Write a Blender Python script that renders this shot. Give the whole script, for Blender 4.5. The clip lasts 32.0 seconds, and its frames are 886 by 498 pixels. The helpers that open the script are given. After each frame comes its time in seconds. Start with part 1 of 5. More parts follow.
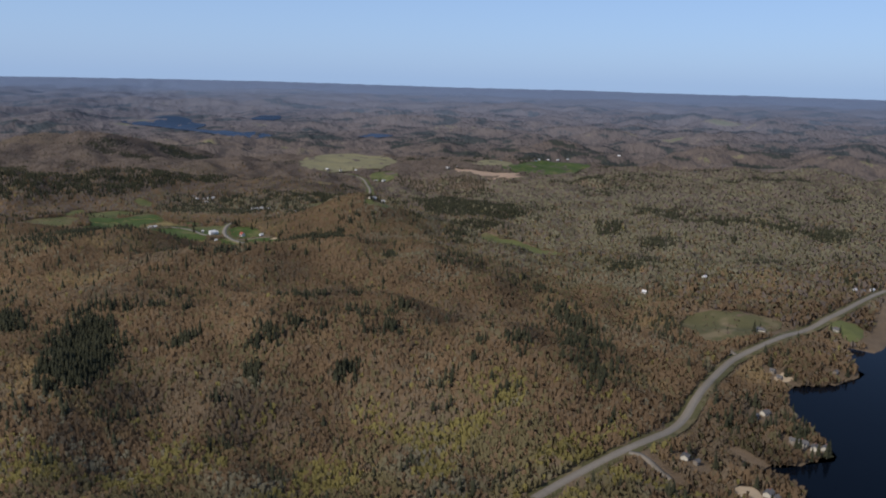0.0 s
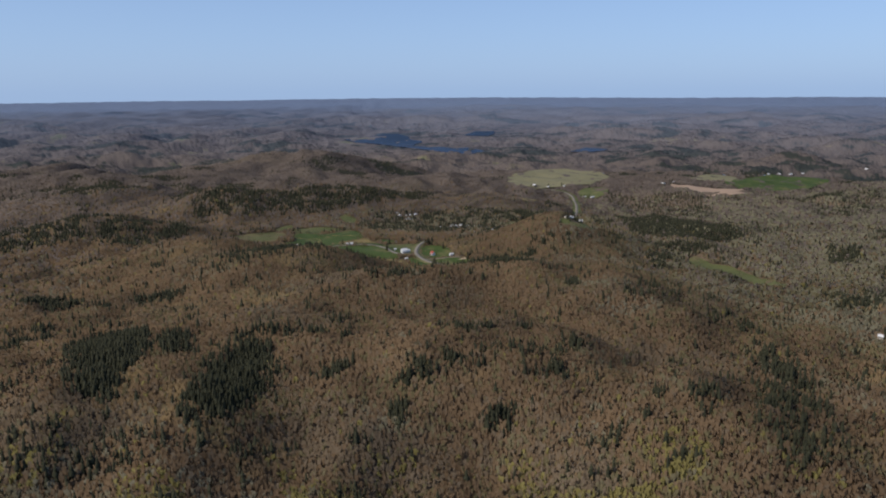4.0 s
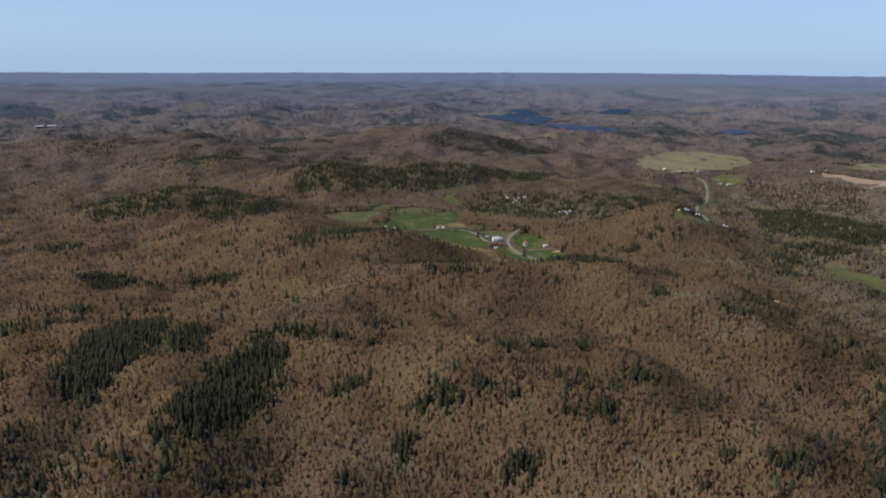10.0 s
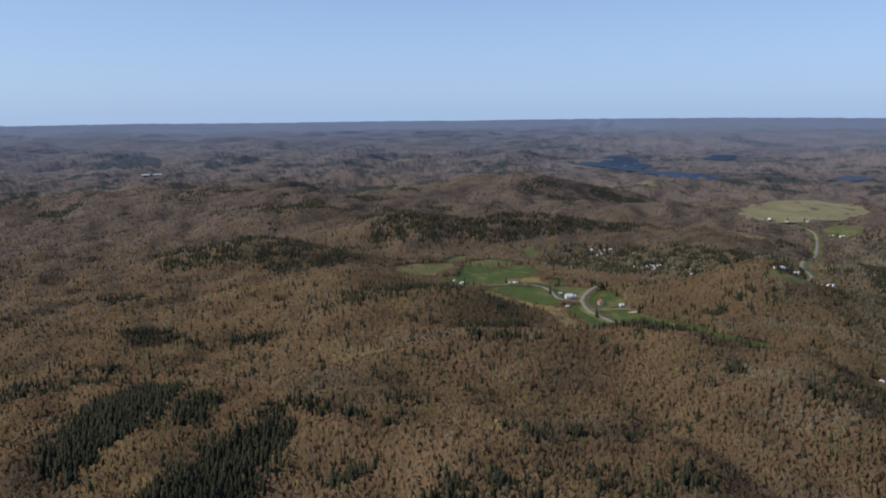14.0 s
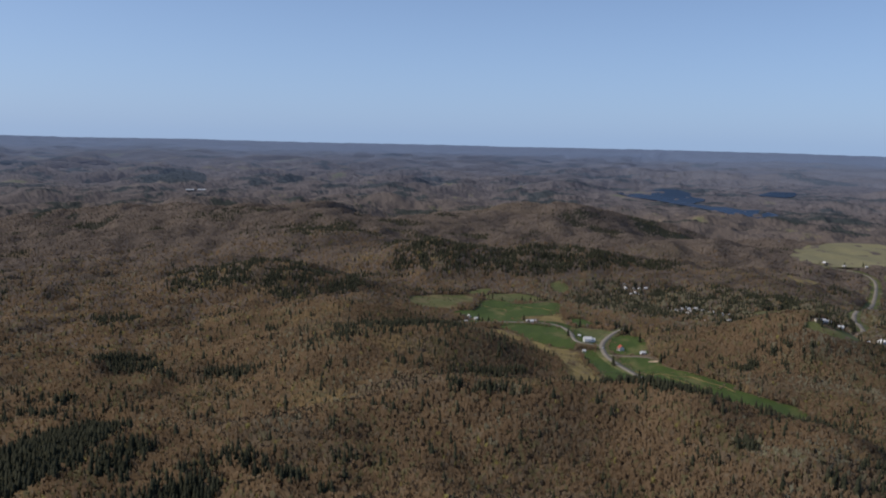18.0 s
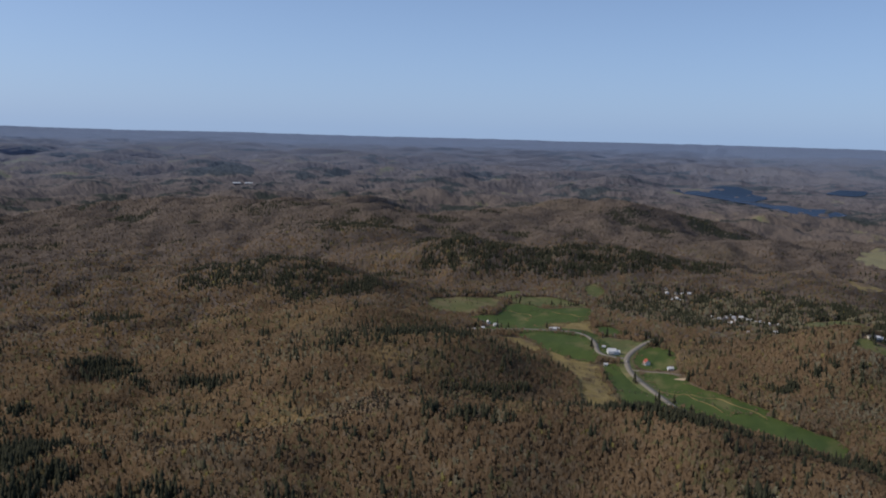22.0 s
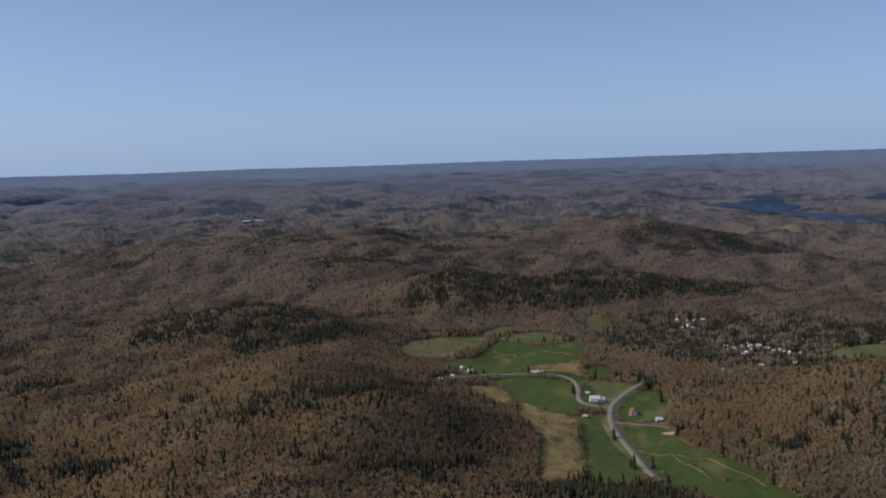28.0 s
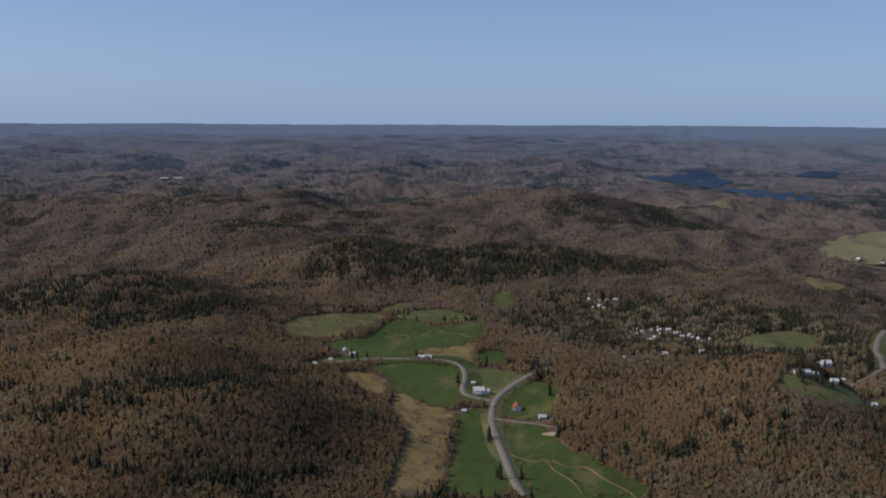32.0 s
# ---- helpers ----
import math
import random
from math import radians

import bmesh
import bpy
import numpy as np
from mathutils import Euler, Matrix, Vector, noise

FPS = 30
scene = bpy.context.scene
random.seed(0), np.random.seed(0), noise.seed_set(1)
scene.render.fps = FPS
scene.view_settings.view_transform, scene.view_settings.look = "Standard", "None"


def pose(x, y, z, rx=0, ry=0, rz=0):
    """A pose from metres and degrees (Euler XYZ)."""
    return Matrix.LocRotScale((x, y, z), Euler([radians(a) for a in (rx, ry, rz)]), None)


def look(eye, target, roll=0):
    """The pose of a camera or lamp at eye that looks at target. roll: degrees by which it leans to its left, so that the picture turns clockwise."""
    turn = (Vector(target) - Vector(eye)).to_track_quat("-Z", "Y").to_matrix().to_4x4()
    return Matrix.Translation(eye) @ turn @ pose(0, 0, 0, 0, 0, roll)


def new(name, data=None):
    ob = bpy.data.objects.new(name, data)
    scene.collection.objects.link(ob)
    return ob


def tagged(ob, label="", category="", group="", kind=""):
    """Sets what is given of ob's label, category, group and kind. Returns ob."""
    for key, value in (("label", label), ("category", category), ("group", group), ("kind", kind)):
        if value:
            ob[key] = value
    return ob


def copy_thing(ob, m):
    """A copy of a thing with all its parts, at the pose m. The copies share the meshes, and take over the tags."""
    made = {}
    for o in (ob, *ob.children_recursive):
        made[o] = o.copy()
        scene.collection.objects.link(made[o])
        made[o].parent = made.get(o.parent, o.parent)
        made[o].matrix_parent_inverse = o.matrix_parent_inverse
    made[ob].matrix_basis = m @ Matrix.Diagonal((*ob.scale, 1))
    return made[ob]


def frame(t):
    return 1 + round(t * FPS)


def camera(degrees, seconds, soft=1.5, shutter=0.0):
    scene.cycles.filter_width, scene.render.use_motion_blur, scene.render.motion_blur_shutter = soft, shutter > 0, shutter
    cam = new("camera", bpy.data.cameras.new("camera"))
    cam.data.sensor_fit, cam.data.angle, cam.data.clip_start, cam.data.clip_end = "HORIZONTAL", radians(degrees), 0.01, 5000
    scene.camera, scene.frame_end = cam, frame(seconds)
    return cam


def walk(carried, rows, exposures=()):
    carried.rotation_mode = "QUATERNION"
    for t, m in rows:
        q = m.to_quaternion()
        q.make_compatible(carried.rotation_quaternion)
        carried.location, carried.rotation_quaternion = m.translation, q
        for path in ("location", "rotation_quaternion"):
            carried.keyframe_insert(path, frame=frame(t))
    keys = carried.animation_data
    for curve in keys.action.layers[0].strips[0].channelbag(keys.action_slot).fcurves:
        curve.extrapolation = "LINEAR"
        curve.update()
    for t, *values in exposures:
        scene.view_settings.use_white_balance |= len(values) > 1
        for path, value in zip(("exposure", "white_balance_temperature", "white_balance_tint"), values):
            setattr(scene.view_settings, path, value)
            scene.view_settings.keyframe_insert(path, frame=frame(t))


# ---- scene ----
from mathutils import geometry

EXPOSURES = ((0, 0.06, 6200, 14), (3, 0.08, 6250, 14), (7, 0.04, 6250, 14), (10, 0.2, 6450, 14), (11, 0.42, 6500, 14), (12.5, 0.46, 6500, 14), (14, 0.2, 6350, 14), (17, 0.0, 6300, 14), (20, -0.1, 6250, 14), (25, 0.0, 6300, 14), (28, -0.16, 6280, 14), (32, -0.26, 6280, 14))
cam = camera(57.62, 32.0, 2.0)
walk(cam, [
    (0, pose(0.0, -0.0, 315.0, 78.09, -1.46, -22.39)),
    (0.5, pose(9.9, 8.3, 314.7, 77.01, -0.29, -21.30)),
    (0.7, pose(13.9, 11.6, 314.6, 77.84, -1.84, -19.62)),
    (1, pose(19.7, 16.7, 314.4, 76.54, 0.76, -17.05)),
    (1.5, pose(29.4, 25.3, 314.1, 76.56, 0.83, -14.15)),
    (2, pose(38.9, 34.0, 313.9, 76.63, 0.53, -11.91)),
    (2.5, pose(48.3, 42.8, 313.7, 77.58, 0.79, -9.98)),
    (3, pose(57.5, 51.7, 313.5, 78.21, 0.51, -8.15)),
    (3.5, pose(66.7, 60.8, 313.3, 78.60, 0.67, -7.16)),
    (5.5, pose(102.0, 98.5, 312.6, 79.39, -1.45, -5.20)),
    (6, pose(110.5, 108.3, 312.5, 79.36, -2.98, -5.00)),
    (6.5, pose(118.9, 118.2, 312.4, 79.37, -3.29, -5.01)),
    (7, pose(127.2, 128.2, 312.3, 79.38, -2.94, -5.08)),
    (7.5, pose(135.3, 138.4, 312.2, 79.33, -2.91, -4.51)),
    (8, pose(143.4, 148.7, 312.2, 79.31, -2.73, -3.25)),
    (8.5, pose(151.3, 159.1, 312.1, 78.75, -1.93, -2.70)),
    (9, pose(159.2, 169.6, 312.1, 77.91, -1.24, -2.55)),
    (9.5, pose(166.9, 180.3, 312.0, 77.46, -1.32, -1.93)),
    (9.7, pose(170.0, 184.6, 312.0, 77.29, -1.14, 0.03)),
    (10, pose(174.5, 191.1, 312.0, 77.18, -0.25, 3.55)),
    (10.5, pose(182.0, 202.1, 311.9, 77.14, 0.14, 6.62)),
    (11, pose(189.5, 213.1, 311.9, 77.08, 0.35, 8.70)),
    (11.5, pose(196.8, 224.3, 311.9, 77.24, -1.22, 9.67)),
    (12, pose(204.0, 235.7, 311.9, 77.54, -1.29, 10.27)),
    (12.5, pose(211.1, 247.1, 311.9, 78.12, -0.85, 10.34)),
    (13, pose(218.1, 258.7, 311.9, 78.92, -0.05, 10.27)),
    (13.5, pose(225.0, 270.4, 311.9, 79.44, 0.02, 10.56)),
    (14, pose(231.8, 282.3, 311.9, 80.44, 0.49, 11.06)),
    (14.5, pose(238.6, 294.3, 311.9, 80.74, 1.41, 11.46)),
    (16.5, pose(264.6, 343.5, 312.0, 82.17, -0.04, 13.94)),
    (17, pose(270.8, 356.1, 312.0, 82.20, -0.51, 14.40)),
    (17.5, pose(277.0, 368.8, 312.0, 82.17, -0.81, 14.61)),
    (18, pose(283.2, 381.7, 312.0, 82.12, -1.45, 15.37)),
    (18.5, pose(289.2, 394.7, 312.0, 82.18, -1.20, 15.97)),
    (19, pose(295.1, 407.8, 312.0, 82.85, -0.91, 16.73)),
    (19.5, pose(301.0, 421.0, 312.0, 83.74, 0.06, 17.62)),
    (20, pose(306.8, 434.4, 312.0, 83.98, 0.91, 18.37)),
    (20.5, pose(312.6, 447.9, 312.0, 83.87, 0.58, 18.47)),
    (21, pose(318.2, 461.5, 312.0, 83.54, -0.29, 18.70)),
    (21.5, pose(323.8, 475.3, 312.0, 82.79, -1.10, 19.12)),
    (22, pose(329.3, 489.1, 311.9, 81.60, -1.63, 19.91)),
    (22.5, pose(334.7, 503.1, 311.9, 80.70, -1.56, 20.76)),
    (23, pose(340.1, 517.2, 311.9, 80.60, -1.24, 21.30)),
    (23.3, pose(343.3, 525.8, 311.8, 80.90, -2.87, 22.76)),
    (23.5, pose(345.4, 531.5, 311.8, 80.63, -0.83, 21.85)),
    (24, pose(350.7, 545.8, 311.7, 80.80, -0.21, 22.05)),
    (24.5, pose(355.9, 560.3, 311.7, 80.96, 0.10, 22.18)),
    (25, pose(361.0, 574.9, 311.6, 81.39, 0.81, 22.52)),
    (25.5, pose(366.0, 589.6, 311.5, 82.38, 2.28, 22.53)),
    (27.5, pose(385.7, 649.8, 310.9, 83.41, 2.28, 22.69)),
    (28, pose(390.5, 665.1, 310.8, 83.36, 1.82, 22.56)),
    (28.5, pose(395.3, 680.6, 310.6, 83.45, 2.48, 22.38)),
    (29, pose(400.0, 696.2, 310.4, 84.03, 2.90, 22.15)),
    (29.5, pose(404.6, 711.9, 310.2, 84.25, 1.21, 21.48)),
    (30, pose(409.2, 727.7, 309.9, 82.85, -0.30, 20.36)),
    (30.5, pose(413.7, 743.6, 309.7, 81.43, -0.71, 20.04)),
    (31, pose(418.3, 759.7, 309.4, 80.94, -0.15, 19.93)),
    (31.5, pose(422.7, 775.8, 309.1, 80.82, -0.17, 19.74)),
    (32, pose(427.2, 792.1, 308.8, 80.71, -0.36, 19.03)),
], EXPOSURES)

# ---- light ----
SUN_AZ, SUN_EL = 203.0, 40.0  # degrees; azimuth of the sun counter-clockwise from +x
world = bpy.data.worlds.new("sky")
scene.world = world
world.use_nodes = True
sky_tree = world.node_tree
sky = sky_tree.nodes.new("ShaderNodeTexSky")
sky.sky_type, sky.sun_disc = "NISHITA", False
sky.sun_elevation, sky.sun_rotation = radians(SUN_EL), radians(90 - SUN_AZ)
sky.altitude, sky.air_density, sky.dust_density, sky.ozone_density = 2500, 1.0, 10.0, 5.0
# a thin haze over the whole sky, denser towards the horizon
haze = sky_tree.nodes.new("ShaderNodeMix")
haze.data_type = "RGBA"
haze.inputs[7].default_value = (3.8, 5.5, 8.0, 1)
way_up = sky_tree.nodes.new("ShaderNodeSeparateXYZ")
sky_tree.links.new(sky_tree.nodes.new("ShaderNodeTexCoord").outputs["Generated"], way_up.inputs[0])
thick = sky_tree.nodes.new("ShaderNodeMapRange")
thick.inputs["From Min"].default_value, thick.inputs["From Max"].default_value = 0.0, 0.28
thick.inputs["To Min"].default_value, thick.inputs["To Max"].default_value = 0.66, 0.15
sky_tree.links.new(way_up.outputs[2], thick.inputs["Value"])
sky_tree.links.new(thick.outputs[0], haze.inputs[0])
sky_tree.links.new(sky.outputs[0], haze.inputs[6])
sky_tree.links.new(haze.outputs[2], sky_tree.nodes["Background"].inputs[0])
sky_tree.nodes["Background"].inputs[1].default_value = 0.106
sun = new("sun", bpy.data.lights.new("sun", "SUN"))
sun.data.energy, sun.data.angle, sun.data.color = 2.55, radians(0.5), (1.0, 0.92, 0.775)
sun.matrix_world = look((0, 0, 0), (-math.cos(radians(SUN_EL)) * math.cos(radians(SUN_AZ)), -math.cos(radians(SUN_EL)) * math.sin(radians(SUN_AZ)), -math.sin(radians(SUN_EL))))


# ---- materials ----
def surface(name, dark, light, scales=(0.01, 0.12, 1.5), rough=0.9, third=None, island=0.0, bump=0.0, spec=0.2, stretch=(1, 1, 1), metal=0.0, contrast=0.62, weights=(0.5, 0.35, 0.15), thin=0.0):
    """Colour between dark and light by noise at three sizes in the world; third comes in as large patches."""
    m = bpy.data.materials.new(name)
    m.use_nodes = True
    t = m.node_tree
    b = t.nodes["Principled BSDF"]
    b.inputs["Roughness"].default_value, b.inputs["Metallic"].default_value = rough, metal
    b.inputs["Specular IOR Level"].default_value = spec
    geo = t.nodes.new("ShaderNodeNewGeometry")
    mp = t.nodes.new("ShaderNodeMapping")
    mp.inputs["Scale"].default_value = stretch
    t.links.new(geo.outputs["Position"], mp.inputs["Vector"])
    total = None
    for s, w in zip(scales, weights):
        n = t.nodes.new("ShaderNodeTexNoise")
        n.inputs["Scale"].default_value, n.inputs["Detail"].default_value, n.inputs["Roughness"].default_value = s, 3.0, 0.6
        t.links.new(mp.outputs[0], n.inputs["Vector"])
        k = t.nodes.new("ShaderNodeMath")
        k.operation = "MULTIPLY_ADD"
        k.inputs[1].default_value = w
        t.links.new(n.outputs["Fac"], k.inputs[0])
        k.inputs[2].default_value = 0.0
        if total:
            t.links.new(total, k.inputs[2])
        total = k.outputs[0]
        last = n
    if island:
        k = t.nodes.new("ShaderNodeMath")
        k.operation = "MULTIPLY_ADD"
        k.inputs[1].default_value = island
        t.links.new(geo.outputs["Random Per Island"], k.inputs[0])
        t.links.new(total, k.inputs[2])
        total = k.outputs[0]
    r = t.nodes.new("ShaderNodeMapRange")
    mid = 0.5 * sum(weights) + 0.5 * island
    half = (1 - contrast) * 0.5 * (1 + island)
    r.inputs["From Min"].default_value, r.inputs["From Max"].default_value = mid - half, mid + half
    t.links.new(total, r.inputs["Value"])
    mix = t.nodes.new("ShaderNodeMix")
    mix.data_type = "RGBA"
    mix.inputs[6].default_value, mix.inputs[7].default_value = (*dark, 1), (*light, 1)
    t.links.new(r.outputs[0], mix.inputs[0])
    out = mix.outputs[2]
    if third:
        n = t.nodes.new("ShaderNodeTexNoise")
        n.inputs["Scale"].default_value, n.inputs["Detail"].default_value = third[3], 4.0
        t.links.new(mp.outputs[0], n.inputs["Vector"])
        q = t.nodes.new("ShaderNodeMapRange")
        q.inputs["From Min"].default_value, q.inputs["From Max"].default_value = third[4], third[4] + 0.12
        t.links.new(n.outputs["Fac"], q.inputs["Value"])
        mx = t.nodes.new("ShaderNodeMix")
        mx.data_type = "RGBA"
        mx.inputs[7].default_value = (*third[:3], 1)
        t.links.new(q.outputs[0], mx.inputs[0])
        t.links.new(out, mx.inputs[6])
        out = mx.outputs[2]
    t.links.new(out, b.inputs["Base Color"])
    if thin:
        tl = t.nodes.new("ShaderNodeBsdfTranslucent")
        ms = t.nodes.new("ShaderNodeMixShader")
        ms.inputs[0].default_value = thin
        t.links.new(out, tl.inputs[0])
        t.links.new(b.outputs[0], ms.inputs[1])
        t.links.new(tl.outputs[0], ms.inputs[2])
        t.links.new(ms.outputs[0], t.nodes["Material Output"].inputs[0])
    if bump:
        bp = t.nodes.new("ShaderNodeBump")
        bp.inputs["Strength"].default_value, bp.inputs["Distance"].default_value = 0.8, bump
        t.links.new(last.outputs["Fac"], bp.inputs["Height"])
        t.links.new(bp.outputs[0], b.inputs["Normal"])
    return m


def far_cover_with_haze(material):
    """Adds the plants of the far country to the ground's material: open fields, bare woods and spruce, by the sheet's
    own map, with blue distance haze painted over them.
    """
    t = material.node_tree
    b = t.nodes["Principled BSDF"]
    near = b.inputs["Base Color"].links[0].from_socket
    read = [t.nodes.new("ShaderNodeAttribute") for _ in range(3)]
    read[0].attribute_name, read[1].attribute_name, read[2].attribute_name = "cover", "far", "painted_haze"
    # bare woods' tones greyed for haze and darkened for crown shade the sheet lacks
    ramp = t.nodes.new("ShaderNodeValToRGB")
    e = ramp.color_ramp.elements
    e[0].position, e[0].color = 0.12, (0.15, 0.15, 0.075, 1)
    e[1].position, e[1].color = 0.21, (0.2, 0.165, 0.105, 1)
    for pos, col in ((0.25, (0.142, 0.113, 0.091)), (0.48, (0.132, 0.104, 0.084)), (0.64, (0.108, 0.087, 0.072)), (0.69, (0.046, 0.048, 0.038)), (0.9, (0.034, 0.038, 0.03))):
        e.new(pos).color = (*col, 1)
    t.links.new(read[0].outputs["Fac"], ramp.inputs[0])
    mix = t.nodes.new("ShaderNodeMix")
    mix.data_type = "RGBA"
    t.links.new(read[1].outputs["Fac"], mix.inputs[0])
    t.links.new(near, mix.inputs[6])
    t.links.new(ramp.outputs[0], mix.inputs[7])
    # blue haze painted into the base colour, thicker with distance
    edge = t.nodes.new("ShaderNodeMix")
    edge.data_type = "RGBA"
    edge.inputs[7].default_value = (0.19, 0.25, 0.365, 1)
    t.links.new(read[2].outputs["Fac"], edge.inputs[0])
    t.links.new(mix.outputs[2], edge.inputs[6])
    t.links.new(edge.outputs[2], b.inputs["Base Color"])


LITTER = surface("forest_floor", (0.10, 0.07, 0.043), (0.24, 0.172, 0.105), (0.006, 0.05, 0.35), third=(0.17, 0.15, 0.075, 0.004, 0.58), bump=2.5)
far_cover_with_haze(LITTER)
BROWN = surface("bare_hardwood", (0.135, 0.09, 0.052), (0.262, 0.178, 0.1), (0.006, 0.022, 0.12), island=0.1, third=(0.30, 0.215, 0.105, 0.009, 0.6), thin=0.25)
GREYISH = surface("bare_grey_twigs", (0.134, 0.1, 0.064), (0.25, 0.188, 0.12), (0.006, 0.022, 0.12), island=0.1, thin=0.25)
OLIVE = surface("budding_leaves", (0.118, 0.1, 0.05), (0.215, 0.18, 0.09), (0.006, 0.025, 0.12), island=0.1, third=(0.23, 0.205, 0.135, 0.01, 0.52), thin=0.25)
NEEDLES = surface("spruce_needles", (0.02, 0.022, 0.011), (0.05, 0.049, 0.026), (0.01, 0.1, 0.5), island=0.3)
# hardwood colour greyed to stand in for haze on the farther hills
HAZE_TINTED_WOODS = surface("haze_tinted_woods", (0.14, 0.113, 0.094), (0.235, 0.19, 0.156), (0.003, 0.01, 0.05), island=0.1, third=(0.19, 0.153, 0.115, 0.002, 0.58), thin=0.25)
SAGE = surface("pale_poplar_buds", (0.165, 0.153, 0.095), (0.28, 0.258, 0.163), (0.006, 0.022, 0.1), island=0.1, third=(0.2, 0.175, 0.125, 0.008, 0.56), thin=0.25)
YELLOW = surface("young_poplar_leaves", (0.2, 0.168, 0.056), (0.325, 0.28, 0.098), (0.01, 0.04, 0.2), island=0.2, thin=0.35)
BARK = surface("bark", (0.10, 0.08, 0.06), (0.24, 0.21, 0.17), (0.3, 1.5, 6))
GRASS = surface("green_meadow", (0.036, 0.06, 0.011), (0.085, 0.115, 0.024), (0.012, 0.08, 0.6), third=(0.135, 0.13, 0.043, 0.03, 0.55), stretch=(1, 0.45, 1), contrast=0.7)
PASTURE = surface("rough_pasture", (0.072, 0.085, 0.027), (0.15, 0.155, 0.055), (0.02, 0.1, 0.6), third=(0.19, 0.16, 0.07, 0.03, 0.54))
FALLOW = surface("dull_olive_grass", (0.07, 0.066, 0.028), (0.13, 0.118, 0.052), (0.02, 0.1, 0.6), third=(0.19, 0.15, 0.08, 0.03, 0.52))
LIME = surface("yellow_green_grass", (0.075, 0.085, 0.024), (0.15, 0.145, 0.05), (0.02, 0.1, 0.6), third=(0.17, 0.14, 0.062, 0.03, 0.5))
STRAW = surface("dry_tall_grass", (0.12, 0.088, 0.032), (0.34, 0.255, 0.098), (0.03, 0.14, 0.9), third=(0.13, 0.095, 0.055, 0.05, 0.55), bump=0.6)
STUBBLE = surface("pale_stubble", (0.17, 0.155, 0.08), (0.26, 0.23, 0.12), (0.004, 0.03, 0.4), stretch=(1, 0.4, 1))
TILLED = surface("tilled_soil", (0.34, 0.23, 0.15), (0.46, 0.33, 0.22), (0.004, 0.03, 0.4), stretch=(0.4, 1, 1))
ASPHALT = surface("worn_asphalt", (0.19, 0.165, 0.13), (0.275, 0.24, 0.19), (0.02, 0.3, 3), rough=0.85)
GRAVEL = surface("gravel_verge", (0.16, 0.135, 0.1), (0.29, 0.245, 0.185), (0.04, 0.4, 4))
SAND = surface("bare_sand", (0.38, 0.28, 0.17), (0.56, 0.43, 0.28), (0.05, 0.5, 4))
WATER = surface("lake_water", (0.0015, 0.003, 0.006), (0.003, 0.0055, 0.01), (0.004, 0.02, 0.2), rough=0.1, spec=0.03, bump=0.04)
# distance haze painted in: paler, bluer base colour than the near lake
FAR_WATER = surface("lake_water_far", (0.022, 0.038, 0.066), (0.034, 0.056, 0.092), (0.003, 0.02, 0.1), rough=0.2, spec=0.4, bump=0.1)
WHITE = surface("white_siding", (0.66, 0.65, 0.62), (0.84, 0.83, 0.80), (0.2, 1.0, 5), rough=0.6)
CREAM = surface("cream_siding", (0.5, 0.46, 0.38), (0.66, 0.61, 0.5), (0.2, 1.0, 5), rough=0.6)
TIN = surface("pale_metal_roof", (0.6, 0.585, 0.55), (0.78, 0.765, 0.73), (0.2, 1.0, 5), rough=0.6, spec=0.2)
SHINGLE = surface("grey_shingles", (0.09, 0.085, 0.08), (0.17, 0.16, 0.15), (0.3, 1.5, 6))
RED = surface("red_roof", (0.33, 0.075, 0.045), (0.46, 0.12, 0.075), (0.3, 1.5, 6), rough=0.7)
BARNWOOD = surface("weathered_boards", (0.17, 0.14, 0.11), (0.30, 0.26, 0.21), (0.3, 1.5, 6))
PANE = surface("window_glass", (0.02, 0.025, 0.03), (0.04, 0.045, 0.05), (0.3, 1, 3), rough=0.08, spec=0.6)
BRICK = surface("brick_chimney", (0.22, 0.10, 0.07), (0.34, 0.17, 0.12), (0.4, 2, 8))
CAR_PAINT = surface("white_car_paint", (0.72, 0.72, 0.72), (0.8, 0.8, 0.8), (0.3, 1, 3), rough=0.3, spec=0.5)
RUBBER = surface("tyre_rubber", (0.015, 0.015, 0.015), (0.03, 0.03, 0.03), (1, 5, 20))

# ---- plan: outlines on the ground, in metres ----
FLIGHT = [(0, 0), (48, 42), (127, 128), (169, 184), (211, 247), (270, 356), (306, 434), (340, 517), (366, 589), (409, 727)]
STATIONS = [(0, 0, 22), (19, 16, 17), (48, 42, 10), (101, 98, 5), (127, 128, 5), (151, 159, 3), (169, 184, 0), (189, 213, -9), (211, 247, -10), (231, 282, -11), (270, 356, -14), (289, 394, -16), (306, 434, -18), (323, 475, -19), (340, 517, -21), (350, 545, -22), (366, 589, -23), (395, 680, -22), (409, 727, -20), (422, 775, -20)]
FIELD_A = [(-46, 1844), (-57, 1947), (-17, 1966), (14, 1923), (63, 1986), (99, 1989), (107, 1915), (108, 1868), (88, 1823), (55, 1788), (58, 1760), (0, 1716), (-79, 1741), (-69, 1789), (-38, 1818)]
FIELD_B = [(21, 1669), (49, 1711), (114, 1724), (137, 1701), (156, 1638), (172, 1583), (152, 1572), (131, 1582), (111, 1595), (92, 1594), (78, 1623), (56, 1659)]
FIELD_TAN = [(95, 1584), (107, 1600), (132, 1582), (170, 1577), (176, 1568), (188, 1513), (213, 1424), (233, 1353), (196, 1332), (186, 1367), (172, 1425), (156, 1479), (130, 1516), (106, 1557)]
FIELD_D = [(177, 1574), (202, 1594), (212, 1566), (240, 1495), (263, 1435), (288, 1374), (235, 1354), (220, 1412), (196, 1497), (184, 1547)]
